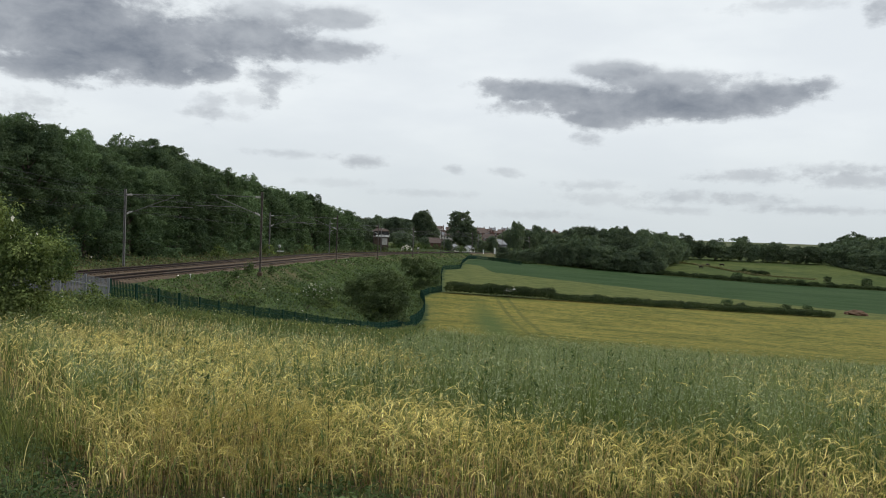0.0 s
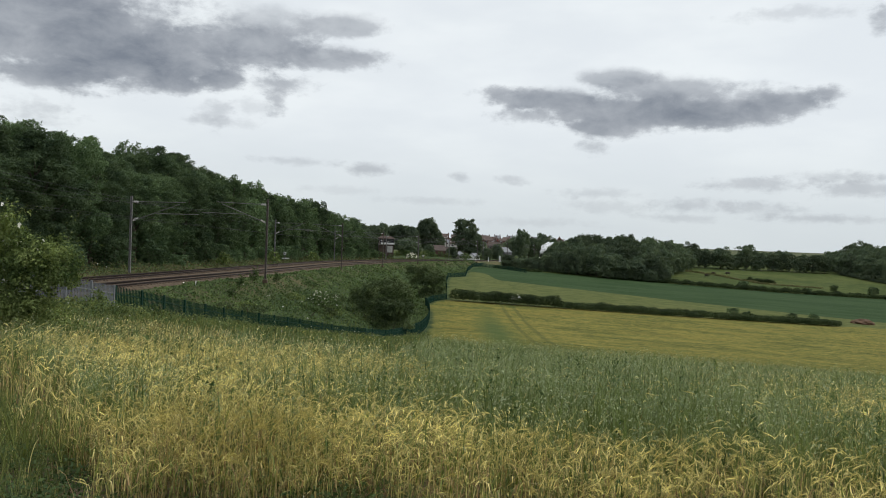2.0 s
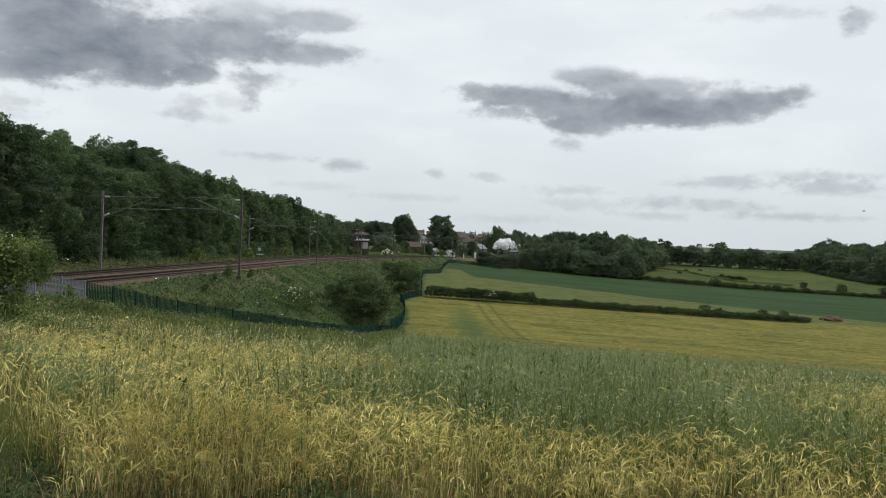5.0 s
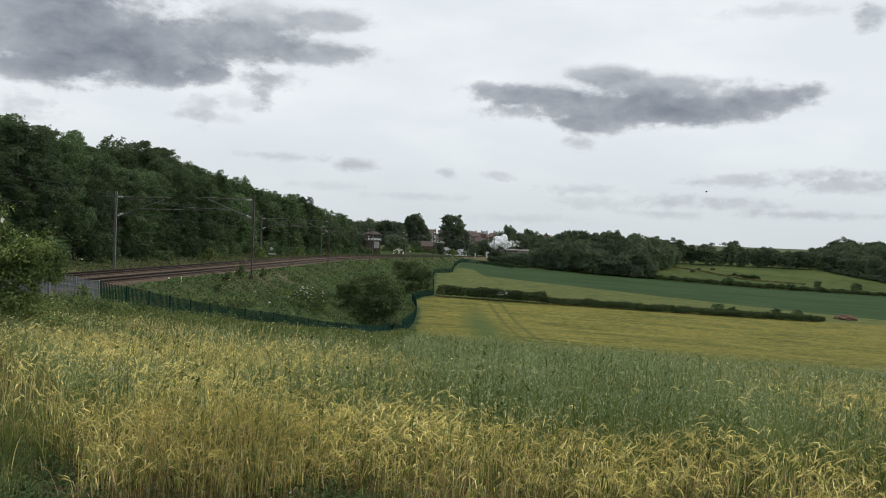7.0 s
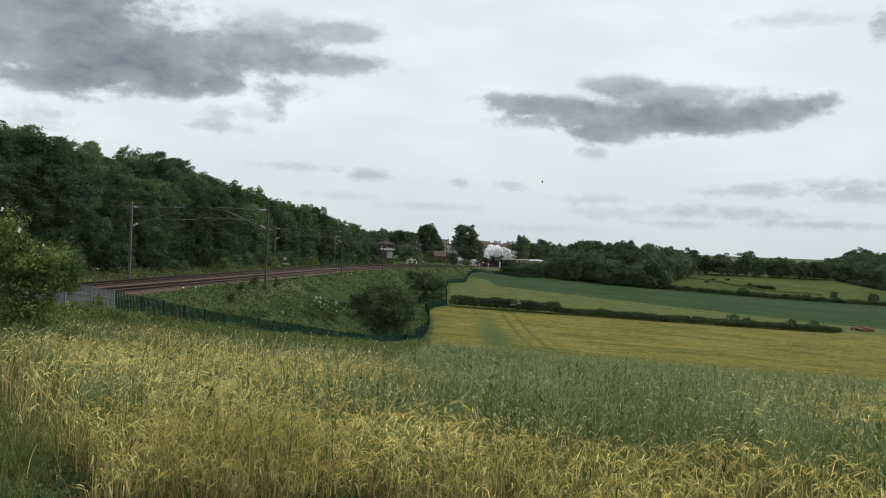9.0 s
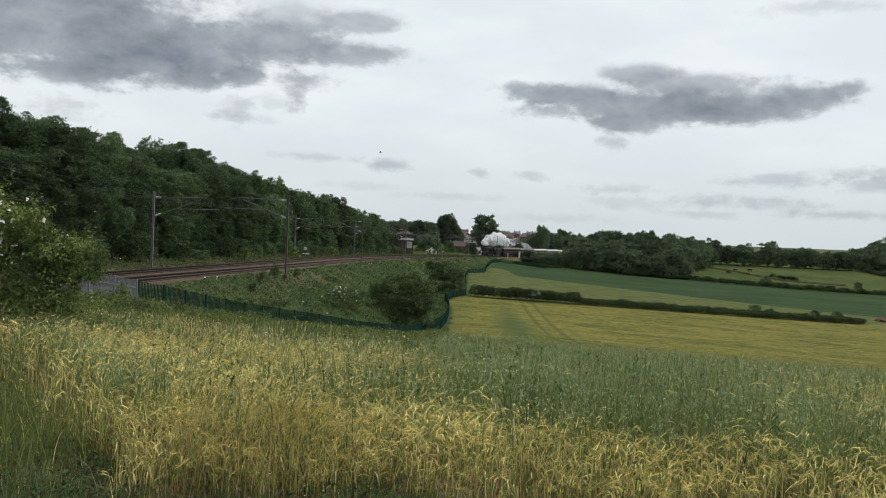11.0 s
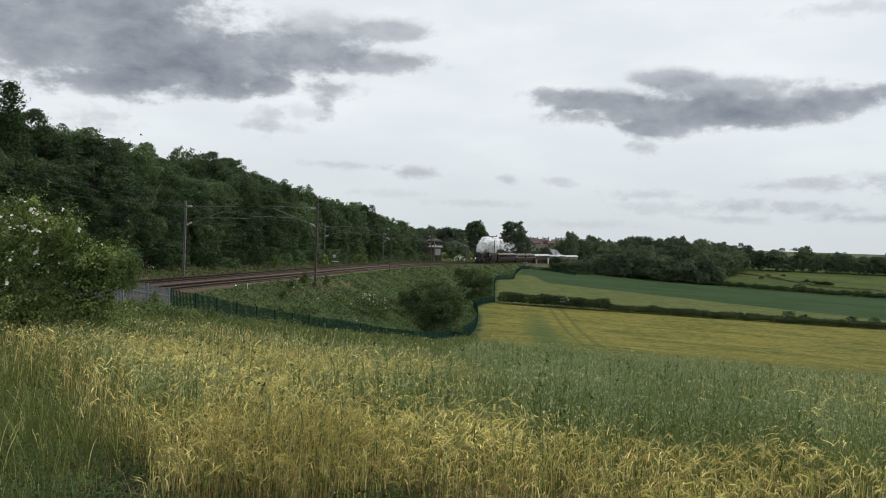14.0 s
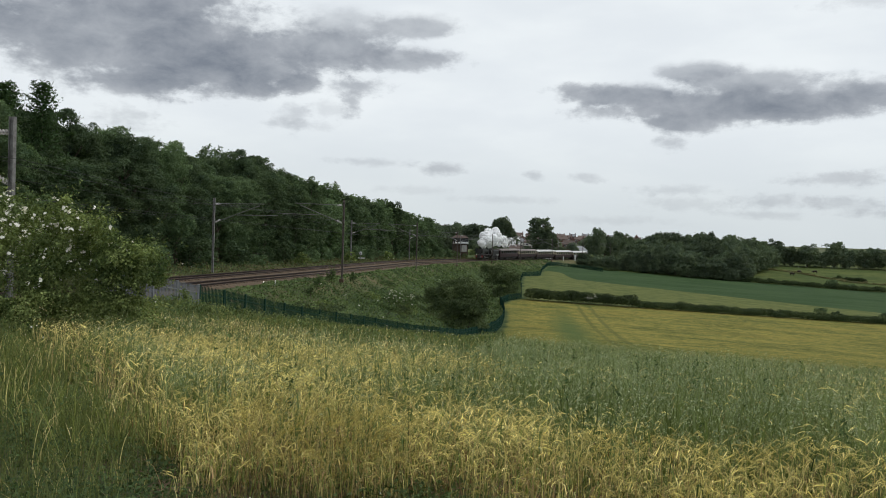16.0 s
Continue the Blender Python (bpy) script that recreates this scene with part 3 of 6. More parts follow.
    col = k.mix(k.math("MULTIPLY", dry, k.ramp(mid, 0.4, 0.6, 0.3, 0.9)), col, (0.125, 0.105, 0.055))
    near = k.math("MULTIPLY", k.ramp(attr("depth"), 34.0, 24.0), k.ramp(attr("fence"), 0.2, 1.2))
    under = k.mix(k.ramp(k.math("ADD", attr("verge"), k.math("MULTIPLY", wobble, 0.1)), -0.3, 0.5), soil, k.mix(k.ramp(mid, 0.4, 0.6, 0.55, 0.95), soil, weeds))
    col = k.mix(near, col, under)
    b = k.node("ShaderNodeBsdfPrincipled")
    k.put(b.inputs["Base Color"], col)
    b.inputs["Roughness"].default_value = 0.9
    b.inputs["Specular IOR Level"].default_value = 0.04
    n = k.node("ShaderNodeBump")
    n.inputs["Strength"].default_value = 0.8
    n.inputs["Distance"].default_value = 0.35
    k.put(n.inputs["Height"], k.math("ADD", k.math("MULTIPLY", fine, 0.7), k.math("MULTIPLY", grain, 0.25)))
    t.links.new(n.outputs[0], b.inputs["Normal"])
    t.links.new(b.outputs[0], k.node("ShaderNodeOutputMaterial").inputs[0])
    return m


# the boundary fence between railway and field, in plan, from its grey near end to the far corner
FENCE = [(-17.0, 30.0), (-17.2, 36.0), (-17.3, 41.2), (-16.9, 44.5), (-16.5, 48.5), (-15.4, 55.0), (-14.0, 61.0), (-12.2, 70.0), (-9.4, 84.0),
         (-6.6, 98.0), (-4.9, 107.0), (-3.4, 114.0), (-2.8, 124.0), (-2.7, 138.0), (-3.2, 152.0), (-4.2, 163.0)]


def fence_x(y):
    ys, xs = [p[1] for p in FENCE], [p[0] for p in FENCE]
    return np.interp(y, [-60] + ys + [172, 179, 205, 228, 249, 259, 288, 304, 316, 324, 400], [-20] + xs + [-2.6, 0.2, 0.1, -0.2, 0.5, 6.2, 7.6, 9.8, 14, 19, 75])


def fine_axis(*spans):
    out = [spans[0][0]]
    for a, b, step in spans:
        out += list(np.arange(a + step, b + step / 2, step))
    return np.array(out)


def build_ground():
    xs = fine_axis((-3600, -400, 200), (-400, -80, 8), (-80, -44, 3), (-44, 24, 0.8), (24, 60, 1.5), (60, 300, 5), (300, 3600, 150))
    ys = fine_axis((-300, -20, 20), (-20, 2, 2), (2, 40, 0.8), (40, 200, 1.2), (200, 460, 3), (460, 1300, 14), (1300, 4400, 155))
    X, Y = np.meshgrid(xs, ys)
    Z = land(X, Y)
    near = np.clip(1 - Y / 260, 0, 1)
    Z = Z + near * 0.06 * (np.sin(X * 1.7 + 0.3 * Y) * np.sin(Y * 1.3 - 0.5 * X)) * (np.abs(rail_d(X, Y)) > 6)
    nx = len(xs)
    I = np.arange(len(ys) - 1)[:, None] * nx + np.arange(nx - 1)[None]
    F = np.stack([I, I + 1, I + nx + 1, I + nx], -1).reshape(-1, 4)
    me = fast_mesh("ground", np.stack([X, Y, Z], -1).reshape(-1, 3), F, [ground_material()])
    me.polygons.foreach_set("use_smooth", np.ones(len(F), bool))
    for name, values in (("rail", np.abs(rail_d(X, Y)) + 20 * (Y > 470)), ("hedge", Y - HEDGE(X)), ("pale", Y - PALE(X)), ("crop", Y - CROP(X)), ("depth", Y),
                         ("fence", np.where(Y > 420, 50, X - fence_x(Y))), ("verge", -(X + 2.3 + 0.77 * (Y - 4.7)))):
        a = me.attributes.new(name, "FLOAT", "POINT")
        a.data.foreach_set("value", np.asarray(values, np.float32).ravel())
    return tagged(new("ground", me), "rolling farmland of barley, pale grass and green crop", "ground", kind="structure")


build_ground()


# ---- railway ----
def along(y, off):
    """A point beside the line at that y, off metres to the field's side, and the heading of the line in degrees from +y towards +x."""
    s = float(rail_slope(y))
    n = math.sqrt(1 + s * s)
    return float(rail_x(y)) + off / n, y - off * s / n, float(rail_z(y) - np.clip(off + 2, 0, 7) * cant(y)), math.degrees(math.atan(s))


TRACK = 2.0                                    # half the distance between the two tracks' middles
track_ys = np.concatenate([np.arange(20, 460, 4.0), np.arange(460, 800, 20.0)])


def build_track(off, name):
    track = thing(name, "ballasted railway track with rusty brown rails", "railway track", "pair of tracks", kind="structure")
    for side in (-0.75, 0.75):
        prof = [(-0.07, -0.15), (-0.035, -0.02), (-0.036, 0.0), (0.036, 0.0), (0.035, -0.02), (0.07, -0.15)]
        V = []
        for y in track_ys:
            x0, y0, z0, h = along(y, off + side)
            c, s = math.cos(radians(h)), math.sin(radians(h))
            V += [(x0 + a * c, y0 - a * s, z0 + b) for a, b in prof]
        V = np.array(V)
        k = len(prof)
        I = np.arange(len(track_ys) - 1)[:, None] * k + np.arange(k)[None]
        J = np.arange(len(track_ys) - 1)[:, None] * k + (np.arange(k) + 1)[None] % k
        F = np.stack([I, J, J + k, I + k], -1).reshape(-1, 4)
        ob = new("rail", fast_mesh("rail", V, F, [M_RAIL]))
        ob.parent = track
    bed = []
    half = [(-1.85, -0.42), (-1.45, -0.18), (1.45, -0.18), (1.85, -0.42)]
    for y in track_ys:
        for a, b in half:
            x0, y0, z0, h = along(y, off + a)
            bed.append((x0, y0, z0 + b))
    I = np.arange(len(track_ys) - 1)[:, None] * 4 + np.arange(3)[None]
    ob = new("ballast_bed", fast_mesh("ballast_bed", np.array(bed), np.stack([I, I + 1, I + 5, I + 4], -1).reshape(-1, 4), [M_BALLAST]))
    ob.parent = track
    tagged(ob, "brown grey stone ballast")
    bm = solid(box, 0, 0, -0.235, 2.5, 0.26, 0.16)
    sl = bpy.data.meshes.new("sleeper")
    bm.to_mesh(sl)
    bm.free()
    sl.materials.append(M_SLEEPER)
    rest = []
    for i in range(480):
        x0, y0, z0, h = along(38 + 0.65 * i, off)
        if i < 300:
            ob = new("sleeper", sl)
            ob.parent = track
            ob.matrix_basis = pose(x0, y0, z0, 0, 0, -h)
        else:
            rest.append((x0, y0, z0, h))
    bm = bmesh.new()
    for x0, y0, z0, h in rest:
        box(bm, x0, y0, z0 - 0.235, 2.5, 0.26, 0.16, turn=Matrix.Rotation(radians(-h), 4, "Z"))
    tagged(part("sleepers", bm, M_SLEEPER, track), kind="stuff")
    return track


M_BALLAST = material("ballast", (0.052, 0.036, 0.021), (0.112, 0.077, 0.045), 1.4, 0.95, 0.8, 14)


def build_mast(y, far_side, tall=7.7):
    """An overhead-line mast with its cantilever arm, stay, registration arm and insulators over the nearer track."""
    side = -1 if far_side else 1
    x, y0, z, h = along(y, side * 6.5)
    mast = thing("overhead_line_mast", "grey steel overhead line mast with cantilever arm beside the track", "catenary mast", "overhead line masts",
                 (x, y0, z - 0.45), -h)
    bm = bmesh.new()
    for dx in (-0.09, 0.09):
        box(bm, dx, 0, tall / 2 + 0.2, 0.02, 0.2, tall + 0.5)
    box(bm, 0, 0, tall / 2 + 0.2, 0.17, 0.03, tall + 0.5)
    part("post", bm, M_DARKSTEEL if not far_side and y > 50 else M_STEEL, mast)
    part("footing", solid(box, 0, 0, -0.05, 0.5, 0.5, 0.4, 0.05), M_SLEEPER, mast, "dark concrete footing")
    inward = -side
    reach = 5.6
    part("cantilever_arm", rod(bmesh.new(), (inward * 0.15, 0, tall - 0.15), (inward * reach, 0, tall - 0.05), 0.032), M_STEEL, mast)
    part("stay_tube", rod(bmesh.new(), (inward * 0.15, 0, tall - 2.15), (inward * 5.0, 0, tall - 0.25), 0.04), M_STEEL, mast)
    part("registration_arm", rod(bmesh.new(), (inward * 2.6, 0, tall - 1.3), (inward * 7.0, 0, tall - 1.25), 0.035), M_STEEL, mast)
    for zz in (tall - 0.15, tall - 2.15):
        bm = bmesh.new()
        rise = 0.5 if zz < tall - 1 else 0.0
        rod(bm, (inward * 0.2, 0, zz), (inward * 0.75, 0, zz + 0.55 * rise), 0.06, 0.06, 8)
        for i in range(4):
            q = 0.25 + i * 0.13
            rod(bm, (inward * q, 0, zz + q * rise - 0.1 * rise), (inward * (q + 0.06), 0, zz + q * rise - 0.07 * rise), 0.12, 0.07, 8)
        part("insulator", bm, M_PORCELAIN, mast)
    return mast


near_masts, far_masts = [-24, 29.0, 86.5, 148.5, 204.5, 248.5, 283.0, 320.5, 358.0, 400.0], [22.0, 81.6, 150.0, 205.0, 256.5, 290.0, 322.5, 362.0]
for y in near_masts[1:]:
    build_mast(y, False, 7.85 if y < 60 else 8.5)
for y in far_masts:
    build_mast(y, True, 7.7 if y < 100 else 8.0)


def build_wire(name, off, heights, posts, label):
    wires = thing(name, label, "overhead wires", kind="")
    for zz, sg, kind in heights:
        pts = []
        for a, b in zip(posts[:-1], posts[1:]):
            for i in range(10):
                s = i / 10
                y = a + (b - a) * s
                x0, y0, z0, h = along(y, off)
                pts.append(Vector((x0, y0, z0 + zz - sg * 4 * s * (1 - s))))
        bm = bmesh.new()
        for p, q in zip(pts[:-1], pts[1:]):
            rod(bm, p, q, 0.010, 0.010, 4)
        part(kind, bm, M_WIRE, wires)


build_wire("overhead_wires", TRACK, [(7.0, 0.9, "catenary_wire"), (5.0, 0.0, "contact_wire")], near_masts, "thin dark overhead wires above the track")
build_wire("overhead_wires", -TRACK, [(7.0, 0.9, "catenary_wire"), (5.0, 0.0, "contact_wire")], far_masts, "thin dark overhead wires above the track")
build_wire("return_wire", 6.8, [(6.2, 0.5, "wire")], near_masts, "single return wire along the mast tops")
build_track(TRACK, "track_1")
build_track(-TRACK, "track_2")


# ---- trees and hedges ----
ash = [tree_kind("ash_tree", 10 + i, 17.0, 9.5 + i % 2, 0.4, 0.105, 34.0, M_ASH, 34, "tall leafy ash tree at the edge of the railway wood", lobe=(0.12, 0.20), tall_lobe=1.25, clumps=9, fitted=True) for i in range(4)]
oak = [tree_kind("oak_tree", 20 + i, 17.0, 10.5, 0.4, 0.11, 32.0, M_OAK, 30, "dark green broadleaf tree in the railway wood", lobe=(0.13, 0.21), tall_lobe=1.1, clumps=9, fitted=True) for i in range(3)]
deep = [tree_kind("ash_tree", 15 + i, 17.0, 10.0, 0.4, 0.22, 8.0, M_ASH, 32, "tall ash tree deep in the railway wood", lobe=(0.12, 0.20), tall_lobe=1.2, clumps=8, fitted=True) for i in range(3)]
far = [tree_kind("field_tree", 30 + i, 13.0, 13.0, 0.2, 0.36, 4.2, M_FARHAZE, 18, "dark rounded tree in the wood across the valley", lobe=(0.19, 0.27), cap=0.09, clumps=7, fitted=True) for i in range(4)]
shrub = [tree_kind("shrub", 40 + i, 4.0, 4.4, 0.0, 0.17, 14, M_ASH, 14, "low green shrub at the foot of the wood", "shrub") for i in range(2)]


def plant(kind, x, y, scale, turn, label="", z=None, group=""):
    zz = ground_at(x, y) if z is None else z
    ob = copy_thing(kind, Matrix.Translation((x, y, zz - 0.1)) @ Matrix.Rotation(turn, 4, "Z") @ Matrix.Diagonal((scale[0], scale[0], scale[1], 1)))
    return tagged(ob, label, group=group)


rng = random.Random(5)


def sow(kinds, x, y, s, h, label="", group=""):
    kind = rng.choice(kinds)
    w = s * rng.uniform(0.9, 1.12)
    plant(kind, x, y, (w, s * h * rng.uniform(0.93, 1.07)), rng.uniform(0, 6.28), label, group=group)


# the wood beyond the line: a ragged front row and taller rows behind it
SECOND = ([30, 84, 89, 102, 118, 130, 141, 154, 165, 204, 227, 246, 256, 270], [15.4, 15.8, 14.9, 16.2, 16.8, 18.2, 18.0, 17.4, 16.7, 17.3, 16.4, 15.3, 12.2, 12.0])
THIRD = ([30, 97, 103, 118, 137, 151, 162, 185, 200, 224, 245, 263, 273], [16.4, 17.4, 16.3, 17.8, 18.6, 20.2, 19.8, 18.0, 18.3, 18.4, 17.0, 15.6, 12.2])
y = 30.0
while y < 262:
    near_kinds = ash + oak if y < 150 else deep
    x0, y0, _, _ = along(y, -14.5 - rng.uniform(0, 2.0))
    tall = float(np.interp(y, *SECOND))
    sow(near_kinds, x0, y0, 0.80, tall / 17 * rng.uniform(0.66, 0.92) / 0.8, group="railway wood")
    x1, y1, _, _ = along(y + 2.5, -20.5 - rng.uniform(-0.5, 1.5))
    sow(near_kinds, x1, y1, 0.94, float(np.interp(y + 2.5, *SECOND)) / 17 * rng.uniform(0.9, 1.0) / 0.94, group="railway wood")
    x2, y2, _, _ = along(y + 1, -28 - rng.uniform(0, 2))
    sow(deep, x2, y2, 1.0, float(np.interp(y + 1, *THIRD)) / 17 * rng.uniform(0.86, 1.0), group="railway wood")
    y += 5.0 + 0.011 * y
y = 34.0
while y < 262:
    x0, y0, _, _ = along(y, -9.6 - rng.uniform(0, 1.6))
    s = rng.uniform(0.45, 0.9)
    plant(rng.choice(shrub), x0, y0, (s, s * rng.uniform(0.7, 1.1)), rng.uniform(0, 6), group="shrubs by the wood")
    y += 5.0 + rng.uniform(0, 4.0)

# the wood across the valley: low trees before the line, then a tall body, and trees that run back beside the pasture
for i in range(26):
    x = 26 + 22 * (i // 2) / 12 + rng.uniform(-0.8, 0.8)
    foot = float(np.interp(x, [24, 33, 48], [345, 328, 320]))
    tall = float(np.interp(x, [26, 30, 36, 47], [2.8, 4.4, 5.2, 6.8])) + rng.uniform(-0.8, 0.6)
    sow(far, x + (2.5 if i % 2 else 0), foot + (14 if i % 2 else 3), rng.uniform(0.30, 0.46), tall / 13 / 0.38, "low rounded tree at the edge of the valley wood", "valley wood")
for i in range(36):
    row = i % 3
    x = 47 + 38 * (i // 3) / 11 + rng.uniform(-1.5, 1.5)
    yy = float(np.interp(x, [48, 60, 80, 88], [321, 316, 312, 314])) + (3, 17, 32)[row] + rng.uniform(-2, 2)
    crest = float(np.interp(x * 352 / yy, [47, 50, 54.5, 59.5, 72, 82, 95], [9.5, 12.0, 14.4, 16.2, 16.8, 16.1, 15.6]))
    s = (rng.uniform(0.5, 0.85) if row == 0 else rng.uniform(0.72, 1.05)) * (0.75 if crest < 10.5 else 1.0)
    sow(far, x, yy, s, crest * (rng.uniform(0.38, 0.78), rng.uniform(0.68, 0.86), 0.97)[row] / 13 / s, group="valley wood")
for i in range(24):
    s = i / 23
    x, yy = 86 + 46 * s + rng.uniform(-2, 2), 340 + 100 * s + rng.uniform(-3, 3)
    row = i % 2
    w = rng.uniform(0.75, 1.05)
    sow(far, x - 9 * row, yy + 8 * row, w, (14.6 + 1.4 * row + 1.2 * math.sin(i * 1.9) - 2.6 * s) / 13 / w, group="valley wood")
for x, yy, s, h in ((80, 312, 0.5, 0.75), (86.5, 316, 0.6, 0.8)):
    sow(far, x, yy, s, h, group="valley wood")
# trees beyond the line, behind the train
for x, yy, w, tall in ((42.9, 463, 0.72, 14.6), (37.5, 468, 0.6, 10.5), (48.4, 472, 0.8, 12.0), (53.4, 486, 0.7, 10.8), (59.6, 495, 0.85, 13.2), (65.3, 501, 0.7, 10.0), (75, 534, 0.8, 8.6), (84, 545, 0.9, 9.6), (70, 525, .8, 8.8)):
    sow(far, x, yy, w, 1.2 * tall / 13 / w, "dark rounded tree beyond the railway", "trees beyond the line")
# field trees on the skyline beyond the pasture
for x, w, tall in ((131, .9, 13.2), (138, .9, 13.8), (146, .7, 10.4), (155, 1.0, 12.2), (163, .7, 8.4), (170.3, .8, 15.0), (177, .8, 10.4), (185, .8, 10.6), (191, .9, 11.0), (199, .8, 9.5), (207, .8, 9.7), (214, .7, 9.6)):
    sow(far, x, 450 + rng.uniform(-3, 3), w, tall / 13 / w, "dark rounded hedgerow tree beyond the pasture", "hedgerow trees")
# the wood to the right of the pasture: its edge comes forward down the slope
for i in range(84):
    row, yy = i % 7, 384 + 9 * (i // 7)
    x = float(np.interp(yy, [384, 403, 438, 478, 500], [225, 223, 222.5, 231, 238])) + 3.5 + 9 * row + rng.uniform(-1.5, 1.5)
    tall = (rng.uniform(9.5, 12.5), rng.uniform(13, 15.5))[row > 0] + 0.5 * row
    w = rng.uniform(0.72, 1.0)
    sow(far, x, yy + rng.uniform(-2, 2), w, tall / 13 / w, "dark broadleaf tree of the wood above the pasture", "pasture wood")


def hedge_thing(name, seed, path, height, width, leaf_size, per_m, mat, label, lumps=0.16):
    """A continuous hedge along a plan line, uneven in height."""
    r = np.random.default_rng(seed)
    hedge = thing(name, label, "hedge")
    lobes = []
    for (xa, ya), (xb, yb) in zip(path[:-1], path[1:]):
        L = math.hypot(xb - xa, yb - ya)
        for i in range(max(1, int(L / (width * 0.55)))):
            s = (i + 0.5) / max(1, int(L / (width * 0.55)))
            x, y = xa + (xb - xa) * s + r.normal(0, 0.2), ya + (yb - ya) * s + r.normal(0, 0.2)
            hh = height * (1 + lumps * r.normal())
            lobes.append((x, y, ground_at(x, y) + hh * 0.42, width * 0.62, width * 0.62, hh * 0.6))
    P, O = lobes_cloud(r, lobes, per_m)
    V, F = sprays(r, P, O, leaf_size, 0.55, 0.4)
    ob = new("foliage", fast_mesh("foliage", V, F, [mat]))
    ob.parent = hedge
    bm = bmesh.new()
    for l in lobes[::3]:
        rod(bm, (l[0], l[1], l[2] - l[5] - 0.2), (l[0] + 0.1, l[1], l[2] + l[5] * 0.4), 0.06, 0.02, 4)
    tagged(part("undergrowth", bm, M_BARK, hedge), kind="stuff")
    return hedge


hedge_thing("hedge", 61, [(x, float(HEDGE(x))) for x in (2, 8, 14, 20, 26)], 2.5, 3.6, 0.17, 24.0, M_HEDGE, "tall dark hawthorn hedge at the end of the barley field", 0.07)
hedge_thing("hedge", 62, [(x, float(HEDGE(x))) for x in range(26, 106, 8)], 1.55, 2.8, 0.17, 24.0, M_HEDGE, "long dark clipped hedge between barley and pale grass", 0.08)
hedge_thing("hedge", 63, [(x, float(CROP(x)) + 1) for x in range(84, 230, 8)], 1.5, 2.8, 0.26, 13.0, M_HEDGE, "low dark hedge between green crop and pasture", 0.2)
for i, (x, dy, s) in enumerate(((70, 1.5, .7), (74, 1.5, .55), (86, 2, 0.6), (92, 2, .65))):
    plant(shrub[i % 2], x, float(HEDGE(x)) + dy, (s, s), i, "small shrub standing in the hedge", group="hedge shrubs")
for i, (x, yy, s) in enumerate(((116, 309, 1.0), (123, 308, .7), (163, 333, .8), (176, 326, 1.0), (186, 312, 1.2), (193, 311, 1.1), (200, 309, 1.0), (152, 307, .6), (140, 306, .7))):
    plant(shrub[i % 2], x, yy, (s, s * 0.8), i, "dark bush on the pasture hedge", group="pasture bushes")
hedge_thing("hedge", 64, [(141, 371), (144, 364), (147.5, 356)], 1.2, 1.8, 0.28, 10.0, M_HEDGE, "short broken hedge in the pasture", 0.3)
hedge_thing("hedge", 66, [(231, 476), (220, 438), (220.5, 403), (222, 384)], 2.4, 3.0, 0.34, 7.0, M_FARHAZE, "hedge at the foot of the pasture wood", 0.35)
hedge_thing("grass_bank", 68, [(122, 414), (127, 406), (133, 396), (135.6, 373), (139.5, 350), (150, 346), (163, 343)], 0.7, 1.6, 0.2, 9.0, M_DRYBANK, "low bank of rough dry grass across the pasture", 0.4)
hedge_thing("hedge", 67, [(20, 325), (26, 321), (33, 316), (38, 320)], 1.2, 1.3, 0.2, 16.0, M_HEDGE, "low dark hedge along the railway fence", 0.2)
bush_thing("hawthorn_bush", 71, (-7.7, 106, ground_at(-7.7, 106) - 0.2), [(-3.6, 0, 5.0, 1.6, 1.6, 1.2), (-1.8, 0.2, 5.9, 1.6, 1.7, 1.4), (0.2, 0.3, 6.1, 1.8, 1.9, 1.5), (2.0, 0, 5.4, 1.5, 1.7, 1.5), (-2.4, -0.4, 3.9, 1.9, 1.8, 1.4), (-0.4, -0.6, 3.8, 1.9, 1.8, 1.6),
           (1.6, -0.5, 3.6, 1.9, 1.8, 1.5), (2.9, -0.2, 3.3, 1.1, 1.4, 1.4), (-1.3, -0.5, 2.0, 1.7, 1.6, 1.3), (0.4, -0.6, 1.6, 1.8, 1.6, 1.3), (2.0, -0.3, 1.4, 1.5, 1.5, 1.3), (-4.5, 0.6, 4.4, 1.0, 1.1, 0.8)], 0.105, 50, M_THORN,
           "large dark hawthorn bush on the embankment foot", clumps=9, clump=0.4, sprigs=420, sprig=0.9)
bush_thing("hawthorn_bush", 72, (-4.6, 176, ground_at(-4.6, 176) - 0.2), [(0, 0, 5.2, 2.5, 2.2, 2.2), (2.4, 0.5, 5.0, 1.7, 1.8, 2.2), (-2.8, 0, 5.4, 2.2, 2.0, 1.9), (2.4, 0, 2.6, 1.6, 1.6, 2.2), (-1.4, 0, 2.6, 2.2, 2, 2.2), (0.4, -0.3, 1.2, 2.2, 1.8, 1.4)], 0.15, 30, M_THORN,
           "dark hawthorn bush behind the fence corner", clumps=7, clump=0.4, sprigs=200, sprig=1.0)
bush_thing("hawthorn_bush", 73, (-8.5, 128, ground_at(-8.5, 128)), [(0, 0, 2.6, 2.2, 2, 2.2), (2.2, 0.5, 2.2, 1.8, 2.0, 2.0)], 0.2, 16, M_WEED, "greener hawthorn bush on the embankment")
bush_thing("elder_bush", 77, (15.6, float(HEDGE(15.6)) - 1.2, ground_at(15.6, float(HEDGE(15.6)))), [(-0.5, 0, 0.9, 0.7, 1.0, 0.8), (0.5, 0, 1.1, 0.8, 1.0, 0.9)], 0.17, 14, M_HEDGE, "elder bush with flat white blossom standing in the hedge", blooms=30, bloom_mat=M_PETAL, bloom_size=0.11)
